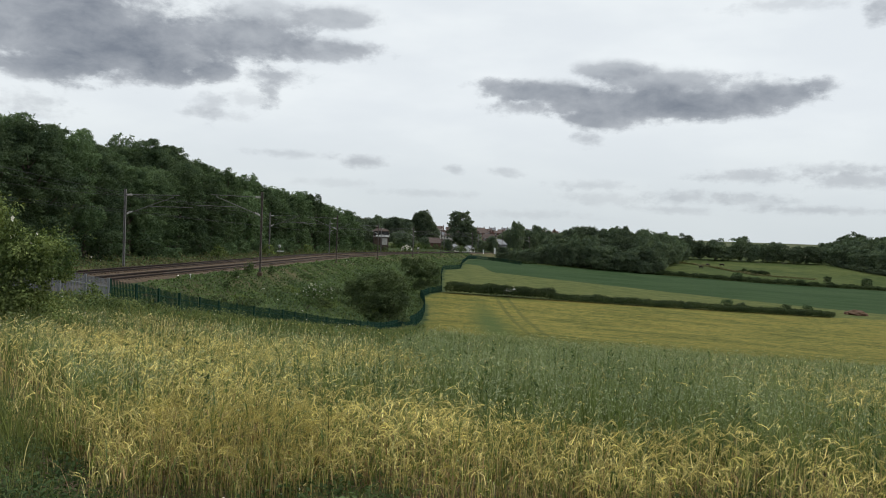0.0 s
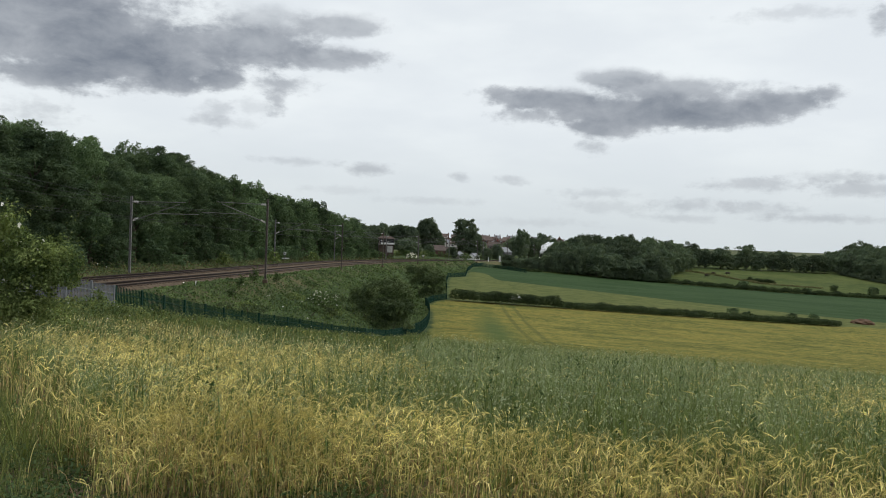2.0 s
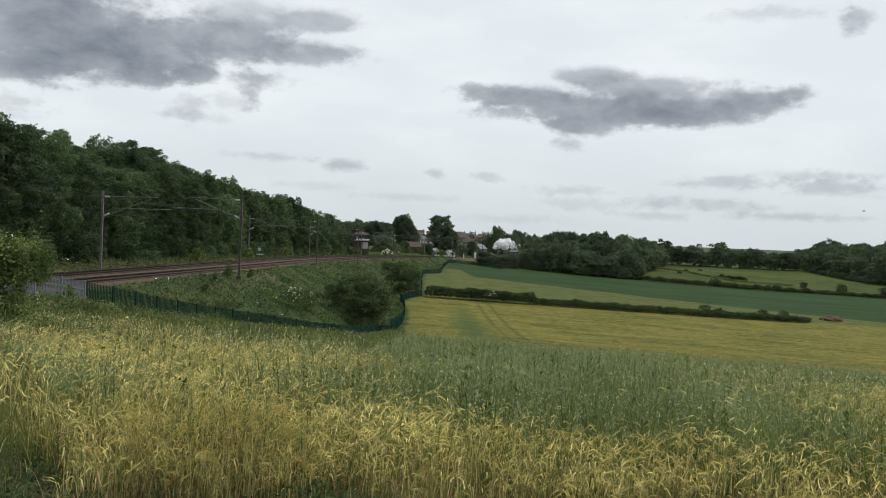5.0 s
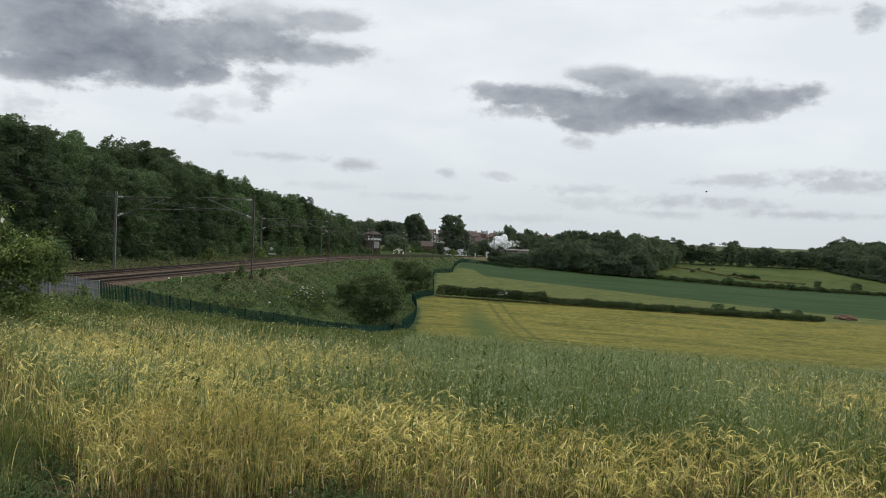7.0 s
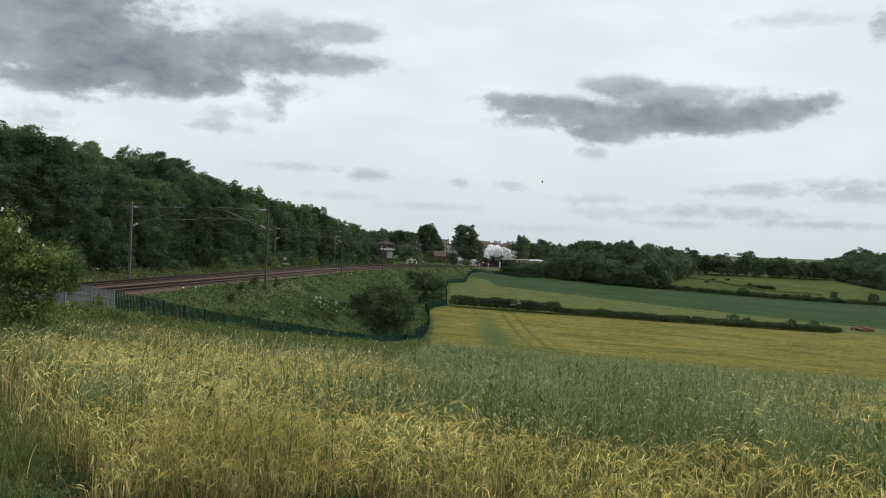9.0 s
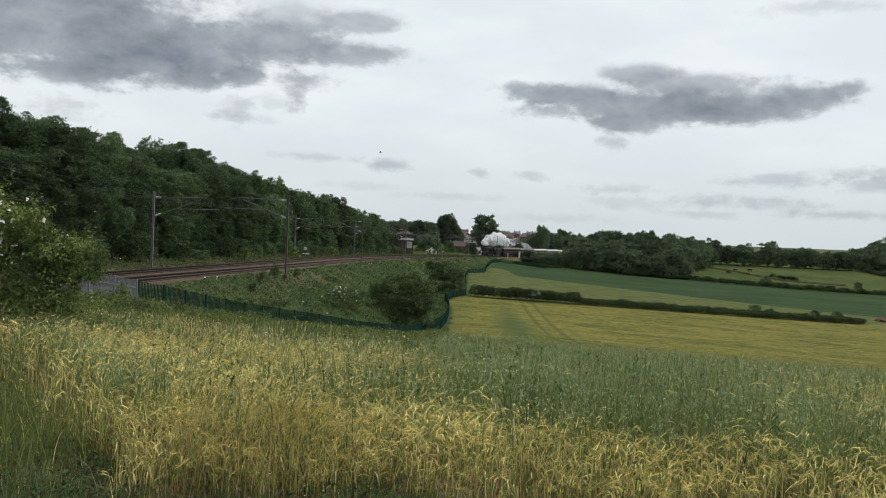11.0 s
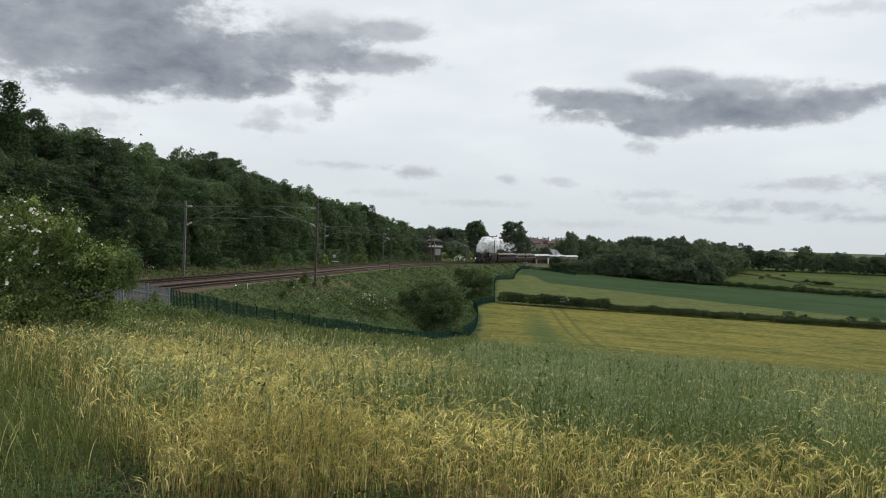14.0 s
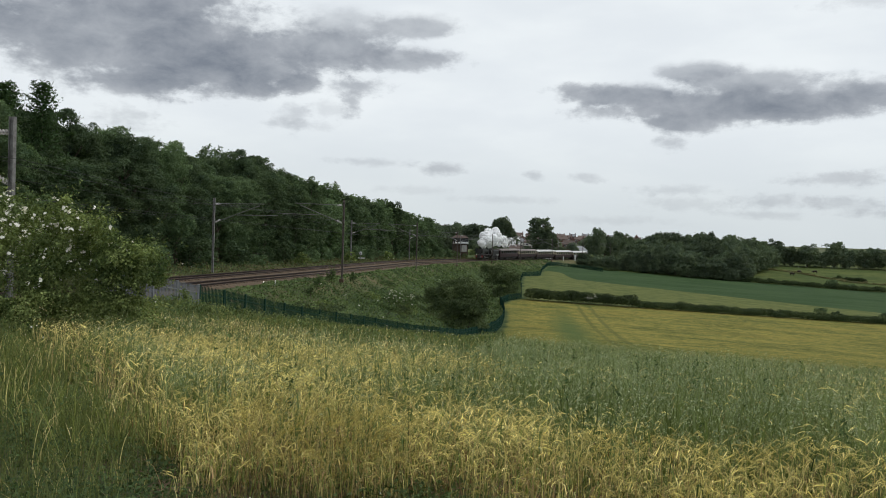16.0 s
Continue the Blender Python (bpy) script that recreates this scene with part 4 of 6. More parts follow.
# dog rose at the edge of the verge
r_ = random.Random(9)
rose_lobes = [(-4.6, 0.6, 1.3, 1.7, 1.4, 1.5), (-3.2, 0.4, 1.9, 1.4, 1.3, 1.25), (-1.9, 0.2, 2.0, 1.3, 1.2, 1.1), (-0.7, 0, 1.75, 1.2, 1.1, 1.05), (0.4, 0, 1.4, 1.0, 1.0, 0.95), (1.4, 0, 1.35, 0.8, 0.8, 0.65), (2.1, 0, 1.35, 0.5, 0.6, 0.4),
              (-3.8, -0.5, 0.9, 1.4, 1.1, 1.1), (-2.2, -0.6, 0.9, 1.4, 1.1, 1.1), (-0.6, -0.5, 0.8, 1.3, 1.0, 1.0), (0.2, -0.4, 0.6, 0.9, 0.9, 0.8), (0.85, -0.3, 0.6, 0.7, 0.7, 0.65), (1.5, -0.2, 0.45, 0.75, 0.6, 0.55), (2.1, -0.1, 0.3, 0.6, 0.5, 0.4), (1.2, -0.3, 0.8, 0.6, 0.6, 0.5), (1.7, -0.25, 0.7, 0.5, 0.5, 0.45), (1.5, -0.3, 0.5, 0.6, 0.5, 0.5), (-6.2, 0.6, 1.5, 1.6, 1.4, 1.6)]
rose_lobes += [(r_.uniform(-5, 1.6), r_.uniform(-.5, .5), r_.uniform(1.7, 2.9), .26, .26, .42) for i in range(26)] + [(r_.uniform(0.6, 2.9), r_.uniform(-.5, .5), r_.uniform(0.9, 2.1), .2, .2, .26) for i in range(14)]
for i in range(60):
    cx, cz = r_.uniform(-5.4, 2.2), r_.uniform(1.6, 2.7)
    cz -= max(0, cx - 0.2) * 0.45
    lean_, up_ = r_.uniform(-0.5, 0.8), r_.uniform(0.35, 0.95)
    for q in range(5):
        rose_lobes.append((cx + lean_ * q * 0.22, r_.uniform(-0.5, 0.3), cz + up_ * (q * 0.22 - 0.02 * q * q), 0.10, 0.10, 0.12))
bush_thing("dog_rose_bush", 74, (-10.1, 16.2, ground_at(-10.1, 16.2)), rose_lobes, 0.030, 320, M_ROSE, "tall dog rose bush with clusters of white blossom", blooms=2400, bloom_mat=M_PETAL, stems=0, bloom_size=0.036, bloom_to=0.9, depth=0.5, clumps=6, clump=0.38, sprigs=1900, sprig=0.72, bloom_from=1.5)


# ---- fence ----
def pale_mesh(h, mat):
    """One palisade pale: a shallow W section with a pointed head."""
    w, d = 0.042, 0.016
    xs, ys = [-w, -w / 2, 0, w / 2, w], [0, d, 0, d, 0]
    V = [(x, y, 0.0) for x, y in zip(xs, ys)] + [(x, y, h - abs(x) * 1.6) for x, y in zip(xs, ys)]
    V += [(x, y - 0.006, z) for x, y, z in V]
    F = [(i, i + 1, i + 6, i + 5) for i in range(4)] + [(i + 10, i + 15, i + 16, i + 11) for i in range(4)] + [(0, 5, 15, 10), (4, 14, 19, 9)] + [(5 + i, 6 + i, 16 + i, 15 + i) for i in range(4)]
    me = bpy.data.meshes.new("pale")
    me.from_pydata(V, [], F)
    me.materials.append(mat)
    return me


def walk_line(pts, step):
    out, carry = [], 0.0
    for (xa, ya), (xb, yb) in zip(pts[:-1], pts[1:]):
        L = math.hypot(xb - xa, yb - ya)
        s = carry
        while s < L:
            out.append((xa + (xb - xa) * s / L, ya + (yb - ya) * s / L, math.degrees(math.atan2(yb - ya, xb - xa))))
            s += step
        carry = s - L
    return out


def build_fence(name, pts, h, mat, label, single_pales):
    fence = thing(name, label, "fence")
    posts = walk_line(pts, 2.75)
    post = bpy.data.meshes.new("post")
    bm = solid(box, 0, 0, h / 2 - 0.17, 0.14, 0.09, h + 0.5, 0.008)
    bm.to_mesh(post)
    bm.free()
    post.materials.append(mat)
    for x, y, a in posts:
        ob = new("post", post)
        ob.parent = fence
        ob.matrix_basis = pose(x, y, ground_at(x, y), 0, 0, a)
    for zz in (0.35, h - 0.35):
        bm = bmesh.new()
        for (xa, ya, a), (xb, yb, b) in zip(posts[:-1], posts[1:]):
            p, q = Vector((xa, ya, ground_at(xa, ya) + zz)), Vector((xb, yb, ground_at(xb, yb) + zz))
            m = Matrix.Translation((p + q) / 2) @ (q - p).to_track_quat("X", "Z").to_matrix().to_4x4()
            got = bmesh.ops.create_cube(bm, size=1.0)["verts"]
            bmesh.ops.transform(bm, matrix=m @ Matrix.Diagonal(((q - p).length, 0.03, 0.05, 1)), verts=got)
        part("rail", bm, mat, fence)
    me = pale_mesh(h, mat)
    V0 = np.array([v.co for v in me.vertices])
    F0 = np.array([tuple(p.vertices) for p in me.polygons])
    rest = []
    for i, (x, y, a) in enumerate(walk_line(pts, 0.155)):
        if i < single_pales:
            ob = new("pale", me)
            ob.parent = fence
            ob.matrix_basis = pose(x, y, ground_at(x, y) + 0.05, 0, 0, a + 180)
        else:
            c, s = math.cos(radians(a)), math.sin(radians(a))
            rest.append(np.stack([x + V0[:, 0] * c - V0[:, 1] * s, y + V0[:, 0] * s + V0[:, 1] * c, ground_at(x, y) + 0.05 + V0[:, 2]], -1))
    if rest:
        V = np.concatenate(rest)
        F = (F0[None] + len(V0) * np.arange(len(rest))[:, None, None]).reshape(-1, 4)
        ob = new("palisade", fast_mesh("palisade", V, F, [mat]))
        ob.parent = fence
        tagged(ob, kind="stuff")
    return fence


build_fence("palisade_fence", FENCE[:3], 1.8, M_GREYFENCE, "bare galvanised grey steel palisade fence by the railway", 300)
build_fence("palisade_fence", FENCE[2:], 1.8, M_GREENFENCE, "dark green steel palisade fence along the embankment foot", 300)
build_fence("palisade_fence", [(-4.2, 163), (-2.6, 172), (0.2, 179), (0.1, 205), (-0.2, 228), (0.5, 249), (6.2, 259), (7.6, 288), (9.8, 304), (14, 316), (18.5, 323), (24, 318), (31, 306)], 1.4, M_GREENFENCE, "dark green palisade fence between the far fields and the railway", 0)


# ---- standing crop, oats and grass ----
def ribbons(base, way, height, lean, width, segs, droop=0.0, start=0.0, rng_=None):
    """Bent strips that grow from base; way is the azimuth in which they lean. Returns verts, quads and tips."""
    n = len(base)
    s = np.linspace(0, 1, segs + 1)[None, :, None]
    d = np.stack([np.cos(way), np.sin(way), np.zeros(n)], -1)[:, None]
    up = np.array([0, 0, 1.0])[None, None]
    H, Lr, D = height[:, None, None], lean[:, None, None], (droop * np.ones(n))[:, None, None]
    mid = base[:, None] + up * H * (s - D * np.clip(s - 0.55, 0, None) ** 2 * 2.2) + d * H * Lr * s ** 1.8
    face = way + (rng_.uniform(0, 6.28, n) if rng_ is not None else 1.57)
    side = np.stack([np.cos(face), np.sin(face), np.zeros(n)], -1)[:, None]
    w = (width * np.ones(n))[:, None, None] * (1 - 0.75 * s ** 2)
    V = np.stack([mid - side * w, mid + side * w], 2).reshape(-1, 3)
    k = 2 * (segs + 1)
    I = (np.arange(n) * k)[:, None] + (np.arange(segs) * 2)[None]
    F = np.stack([I, I + 1, I + 3, I + 2], -1).reshape(-1, 4)
    return V, F, mid[:, -1], d[:, 0]


class Sheaf:
    """Collects strips of several materials into one mesh."""

    def __init__(self):
        self.V, self.F, self.M, self.n = [], [], [], 0

    def add(self, V, F, m):
        self.V.append(V)
        self.F.append(F + self.n)
        self.M.append(m * np.ones(len(F), int))
        self.n += len(V)

    def make(self, name, mats, label, category):
        me = fast_mesh(name, np.concatenate(self.V), np.concatenate(self.F), mats, np.concatenate(self.M))
        return tagged(new(name, me), label, category, kind="stuff")


def scatter(r, x0, x1, y0, y1, per_m2, keep):
    n = int((x1 - x0) * (y1 - y0) * per_m2)
    x, y = r.uniform(x0, x1, n), r.uniform(y0, y1, n)
    ok = keep(x, y, r.random(n))
    x, y = x[ok], y[ok]
    return np.stack([x, y, land(x, y)], -1)


def wave(x, y, k, seed):
    return np.sin(x * k + 1.7 * seed + 1.3 * np.sin(y * k * 0.8 + seed)) * np.sin(y * k * 1.1 - seed + np.sin(x * k * 0.6))


def view(x, y):
    """Inside the fan of ground that the place opens to."""
    return (x > -0.80 * y - 1.5) & (x < 0.68 * y + 1.5)


def edge(x, y):
    """Metres into the crop from its trodden edge."""
    front = np.minimum(y - 5.30 - 0.02 * x + 0.14 * np.sin(x * 2.3) + 0.10 * np.sin(x * 5.1 + 1), (x + 1.95 + 0.74 * (y - 4.7)) * 0.79 + 0.15 * np.sin(y * 3))
    return np.minimum(front, np.where(x < -1, (22.5 - 0.9 * (x + 8) * (x > -8) + 0.5 * np.sin(x * 2)) - y, 99.0))


def oats_here(x, y):
    """How far wild oats have taken over, 0 to 1."""
    a = np.clip((x - (-0.75 - 0.09 * (y - 8)) + 0.35 * np.sin(y * 1.7)) / 1.0, 0, 1)
    b = np.clip((y - (5.90 - 0.05 * x + 0.3 * np.sin(x * 1.3) + 0.25 * np.sin(x * 3.1))) / 0.8, 0, 1)
    c = np.clip((y - 16) / 4, 0, 1) * 0.9
    right = np.clip((x - 2.2 - 0.10 * y) / 3, 0, 1)
    drift = np.clip(0.30 + 0.55 * wave(x, y, 0.6, 4) + 0.28 * wave(x, y, 1.7, 6), 0.06, 0.75) * np.clip((y - 5.6) / 2, 0.1, 1) * np.clip(1 - (y - 12.5) / 4 * (x < -2), 0.35, 1)
    skirt = np.clip(1.3 - edge(x, y) * 0.9, 0, 0.84) * np.clip((y - 5.9) / 0.7, 0, 1) * (x < 0) * (y < 13)
    drift = np.maximum(drift, skirt)
    return np.maximum(np.maximum(a * b * (1 - right * (0.54 + 0.38 * (wave(x, y, 0.7, 8) > -0.1))), c * np.clip((x + 7) / 4, 0, 1)), drift)


def build_barley():
    r = np.random.default_rng(101)
    sh = Sheaf()
    for y0, y1, dens, rich in ((4.4, 7.0, 820, 2), (7.0, 13.0, 430, 1), (13.0, 36.0, 110, 0)):
        B = scatter(r, -0.8 * y1, 0.70 * y1, y0, y1, dens, lambda x, y, u: view(x, y) & (edge(x, y) > -0.45 * np.clip((y - 6.4) / 1.5, 0, 1) * np.clip(0.5 + wave(x, y, 3.1, 2), 0, 1)) & (x > fence_x(y) + 2.0) &
                    (u < (1 - 0.93 * oats_here(x, y)) * (0.72 + 0.20 * wave(x, y, 0.8, 1) + 0.22 * wave(x, y, 2.6, 5))))
        n = len(B)
        way = r.normal(0.4, 1.5, n)
        h = (r.normal(0.54, 0.075, n) - 0.06 * np.clip((7.4 - B[:, 1]) / 0.8, 0, 1)) * (0.92 + 0.1 * wave(B[:, 0], B[:, 1], 0.5, 3)) * np.where(r.random(n) < 0.28, r.uniform(0.4, 0.85, n), 1.0)
        into = edge(B[:, 0], B[:, 1])
        h = h * np.where((into < 0.35) & (B[:, 1] < 6.2) & (B[:, 0] > -3), r.uniform(0.5, 1.0, n), 1.0)
        V, F, tip, d = ribbons(B, way, h, np.where(r.random(n) < 0.2, r.uniform(0.15, 0.45, n), r.uniform(0.02, 0.2, n)), (0.0025, 0.0036, 0.006)[2 - rich], 3, rng_=r)
        green = wave(B[:, 0], B[:, 1], 0.55, 7) + r.normal(0, 0.5, n) > 0.75
        # paler straw in the front 0.9 m paints in the sky light on its stems
        tint = r.random(n) + np.where(into < 0.9, 0.36, 0.0)
        sh.add(V, F, np.repeat(np.where(green | (tint < 0.46), 2, np.where(tint < 0.66, 3, 0)), 3))
        # nodding ears with their awns
        L = r.uniform(0.022, 0.052, n) * (1.0, 0.95, 0.7)[2 - rich]
        out = d + 0.3 * r.normal(size=(n, 3)) * np.array([1, 1, 0])
        e1 = tip + out * L[:, None] * 0.40 + np.array([0, 0, 0.32]) * L[:, None]
        nod = r.uniform(-0.55, 0.95, (n, 1)) * np.array([0, 0, 1.0])
        e2 = e1 + (out * 0.62 + nod - np.array([0, 0, 0.12])) * L[:, None]
        e3 = e2 + (out * 0.5 + nod * 1.2 - np.array([0, 0, 0.42])) * L[:, None]
        for a in (0, 1) if rich else (0,):
            side = unit(np.cross(out, [0, 0, 1.0])) if a == 0 else np.tile([0, 0, 1.0], (n, 1))
            w = np.array([0.0015, 0.0037, 0.0034, 0.0008]) * (1.0 if rich == 2 else 1.15 if rich == 1 else 1.7)
            pts = np.stack([tip, e1, e2, e3], 1)
            V = np.stack([pts - side[:, None] * w[None, :, None], pts + side[:, None] * w[None, :, None]], 2).reshape(-1, 3)
            I = (np.arange(n) * 8)[:, None] + (np.arange(3) * 2)[None]
            sh.add(V, np.stack([I, I + 1, I + 3, I + 2], -1).reshape(-1, 4), 1)
        if rich:
            for q in range(6 if rich == 2 else 3):
                spread_ = r.normal(0, 0.6, (n, 3)) * L[:, None]
                a0, a1 = (e1 + e2) / 2, e3 + spread_ + (e3 - e2) * r.uniform(1.0, 2.4, (n, 1))
                w = np.array([0, 0, 0.0010 * (3 - rich)])
                V = np.stack([a0 - w, a0 + w, a1 + w * 0.3, a1 - w * 0.3], 1).reshape(-1, 3)
                sh.add(V, np.arange(4 * n).reshape(n, 4), 1)
        # dark leafy undergrowth between the stems, added to block light and deepen the gaps
        if rich:
            m = int(n * 0.75)
            k = r.integers(0, n, m)
            k = k[(into[k] > 0.7) | (r.random(m) < 0.4)]
            m = len(k)
            low = B[k] + r.normal(0, 0.05, (m, 3)) * np.array([1, 1, 0])
            V, F, _, _ = ribbons(low, r.uniform(0, 6.28, m), h[k] * r.uniform(0.3, 0.72, m), r.uniform(0.1, 0.7, m), 0.0045 if rich == 2 else 0.006, 3, 0.5, rng_=r)
            sh.add(V, F, np.repeat(np.where(into[k] < 0.7, np.where(r.random(m) < 0.55, 3, 2), np.where(r.random(m) < 0.5, 4, 2)), 3))
        # dry curled leaf tips at every height
        for q in range(1 if rich else 0):
            lb = B + np.array([0, 0, 1]) * (h * r.uniform(0.1, 0.9, n))[:, None]
            V, F, _, _ = ribbons(lb, r.uniform(0, 6.28, n), r.uniform(0.03, 0.09, n), r.uniform(0.5, 1.6, n), 0.0032 * (3 - rich) ** 0.5, 2, 1.6)
            sh.add(V, F, np.repeat(r.choice([0, 2, 3], n, p=[0.15, 0.6, 0.25]), 2))
        # leaves on the stem
        m = n
        lb = B[:m] + np.array([0, 0, 1]) * (h[:m] * r.uniform(0.15, 0.65, m))[:, None]
        V, F, _, _ = ribbons(lb, r.uniform(0, 6.28, m), h[:m] * r.uniform(0.25, 0.5, m), r.uniform(0.4, 1.1, m), 0.005 if rich else 0.008, 2, 0.9)
        sh.add(V, F, np.repeat(r.choice([0, 2, 3, 4], m, p=[0.10, 0.62, 0.13, 0.15]), 2))
    return sh.make("barley", [M_STRAW, M_EAR, M_BLADE, M_DRY, M_WEED], "ripening golden barley standing in the field", "barley")


def build_oats():
    r = np.random.default_rng(102)
    sh = Sheaf()
    for y0, y1, dens, rich in ((5.0, 10.0, 160, 1), (10.0, 18.0, 90, 1), (18.0, 40.0, 26, 0)):
        B = scatter(r, -0.8 * y1, 0.70 * y1, y0, y1, dens, lambda x, y, u: view(x, y) & (edge(x, y) > 0.4) & (x > fence_x(y) + 1.6) & (u < np.maximum(0.13, oats_here(x, y))))
        n = len(B)
        way = r.normal(0.5, 1.0, n)
        h = r.normal(0.60, 0.12, n) + 0.05 * wave(B[:, 0], B[:, 1], 0.7, 2)
        V, F, tip, d = ribbons(B, way, h, r.uniform(0.05, 0.3, n), 0.0032 if rich else 0.006, 3, rng_=r)
        sh.add(V, F, 0)
        for q in range(2):
            lb = B + np.array([0, 0, 1]) * (h * r.uniform(0.1, 0.6, n))[:, None]
            V, F, _, _ = ribbons(lb, r.uniform(0, 6.28, n), h * r.uniform(0.35, 0.6, n), r.uniform(0.3, 0.9, n), 0.0055 if rich else 0.011, 2, 0.6)
            sh.add(V, F, 0)
        for q in range(6 if rich else 3):
            c = tip + np.stack([r.normal(0, 0.03, n), r.normal(0, 0.03, n), -r.uniform(0, 0.2, n)], -1)
            s = 0.011 if rich else 0.018
            V, F = sprays(r, c, np.tile([0, -0.6, 0.5], (n, 1)), s, 0.4, 0.8)
            sh.add(V, F, 1)
    return sh.make("wild_oats", [M_OAT, M_OATEAR], "blue-green wild oats overgrowing the barley", "oats")


def build_verge():
    """Rank grass on the verge, under the rose and along the fence."""
    r = np.random.default_rng(103)
    sh = Sheaf()
    for y0, y1, dens, wide, tall in ((3.6, 8.0, 620, 0.0030, 0.33), (8.0, 18.0, 170, 0.006, 0.50), (18.0, 46.0, 40, 0.012, 0.5)):
        B = scatter(r, -0.85 * y1 - 1, 0.70 * y1, y0, y1, dens, lambda x, y, u: view(x, y) & (x > fence_x(y) - 3) &
                    (u < np.where((x < fence_x(y) + 4.5 + 2 * wave(x, y, .4, 5)), 1.0, np.where(edge(x, y) < 0.25 + 0.2 * wave(x, y, 1.5, 2), 0.95 * np.clip(-edge(x, y) * 1.2 + 0.7, 0.1, 1), 0.17 if y0 > 5 else 0.24))))
        n = len(B)
        bare = np.clip(np.hypot((B[:, 0] + 2.45 + 0.6 * (B[:, 1] - 5.3)) / 0.38, (B[:, 1] - 5.4) / 0.9), 0.15, 1)
        h = tall * r.uniform(0.35, 1.3, n) * bare * (0.9 if y0 < 8 else 1.0)
        h = np.where((edge(B[:, 0], B[:, 1]) > -0.6) & (B[:, 1] < 6.6) & (B[:, 0] > -2.6), h * 0.5, h)
        V, F, tip, d = ribbons(B, r.uniform(0, 6.28, n), h, r.uniform(0.03, 0.5, n), wide * 0.8, 3, 0.35, rng_=r)
        sh.add(V, F, np.repeat(np.where(r.random(n) < 0.05, 4, 0), 3))
        m = n * (5 if y0 < 8 else 1)
        k = r.integers(0, max(n, 1), m)
        leafy = 0.25 + 0.75 * (wave(B[k, 0], B[k, 1], 2.2, 6) > -0.1)
        c = B[k] + np.stack([r.normal(0, 0.05, m), r.normal(0, 0.05, m), np.minimum(r.uniform(0.03, 0.8, m) * h[k] * leafy, 0.2 if y0 < 8 else 9)], -1)
        V, F = sprays(r, c, np.tile([0, -0.3, 1.0], (m, 1)), wide * (4.2 if y0 < 8 else 5.5), 0.6, 0.6)
        sh.add(V, F, 1)
        spots = tip[(edge(B[:, 0], B[:, 1]) < -0.15) & (r.random(n) < 0.03) & (wave(B[:, 0], B[:, 1], 1.6, 3) > 0.1)]
        seeding = (r.random(n) < (0.10 if y0 < 18 else 0.06)) & (h > 0.5 * tall)
        for q in range(3):
            V, F = sprays(r, tip[seeding] - np.array([0, 0, 0.03]) * q, np.tile([0, -0.6, 0.5], (int(seeding.sum()), 1)), wide * 2.4, 0.3, 0.8)
            sh.add(V, F, 5)
        V, F = sprays(r, spots + np.array([0, 0, 0.01]), np.tile([0, -0.5, 1.0], (len(spots), 1)), wide * 2.4, 0.9, 0.4)
        sh.add(V, F, np.where(r.random(len(spots)) < 0.5, 2, 3))
    # tall green grass where the crop thins out towards the verge
    B = scatter(r, -8.5, -1.7, 5.3, 11.5, 420, lambda x, y, u: view(x, y) & (edge(x, y) > -0.95) & (edge(x, y) < 0.75) & (x < -1.9 - 0.1 * (y - 5)) & (u < 0.50 + 0.65 * wave(x, y, 1.6, 4) - 0.35 * np.clip(edge(x, y), 0, 1)))
    n = len(B)
    h = r.uniform(0.28, 0.62, n) * (1 + 0.2 * wave(B[:, 0], B[:, 1], 1.9, 7))
    V, F, tip, d = ribbons(B, r.uniform(0, 6.28, n), h, r.uniform(0.05, 0.5, n), 0.0034, 4, r.uniform(0.0, 0.8, n), rng_=r)
    tint = r.random(n)
    sh.add(V, F, np.repeat(np.where(tint < 0.5, 0, np.where(tint < 0.88, 5, 4)), 4))
    k = np.repeat(np.arange(n), 3)
    V, F = sprays(r, B[k] + np.stack([r.normal(0, 0.05, 3 * n), r.normal(0, 0.05, 3 * n), r.uniform(0.05, 0.9, 3 * n) * h[k] * (wave(B[k, 0], B[k, 1], 2.2, 5) > 0)], -1), np.tile([0, -0.5, 0.9], (3 * n, 1)), 0.014, 0.5, 0.7)
    sh.add(V, F, np.where(r.random(3 * n) < 0.4, 0, 1))
    pick = (r.random(n) < 0.2) & (h > 0.4)
    for q in range(5):
        V, F = sprays(r, tip[pick] - np.array([0, 0, 0.016]) * q, np.tile([0, -0.6, 0.5], (int(pick.sum()), 1)), 0.008, 0.3, 0.8)
        sh.add(V, F, 5)
    # rank growth along the field side of the fence, and round the foot of the rose
    n = 20000
    y = 26 + 80 * r.random(n) ** 1.2
    x = fence_x(y) + r.random(n) ** 1.5 * (2.2 + 0.012 * y)
    foot = r.random(n) < 0.22
    y = np.where(foot, r.uniform(14.3, 25, n), y)
    x = np.where(foot, r.uniform(-0.72, -0.42, n) * y + 0.5, x)
    B = np.stack([x, y, land(x, y)], -1)
    h = (0.45 + 0.75 * r.random(n)) * (1 + 0.22 * wave(x, y, 0.9, 3))
    h = np.where(foot, h * 0.55, np.where(y < 50, h * 0.78, h * 0.92))
    V, F, tip, d = ribbons(B, r.uniform(0, 6.28, n), h, r.uniform(0.1, 0.6, n), np.where(foot, 0.008, 0.022), 3, 0.4, rng_=r)
    sh.add(V, F, np.repeat(np.where(foot | (r.random(n) < 0.4), 1, 0), 3))
    k = np.repeat(np.arange(n), 4)
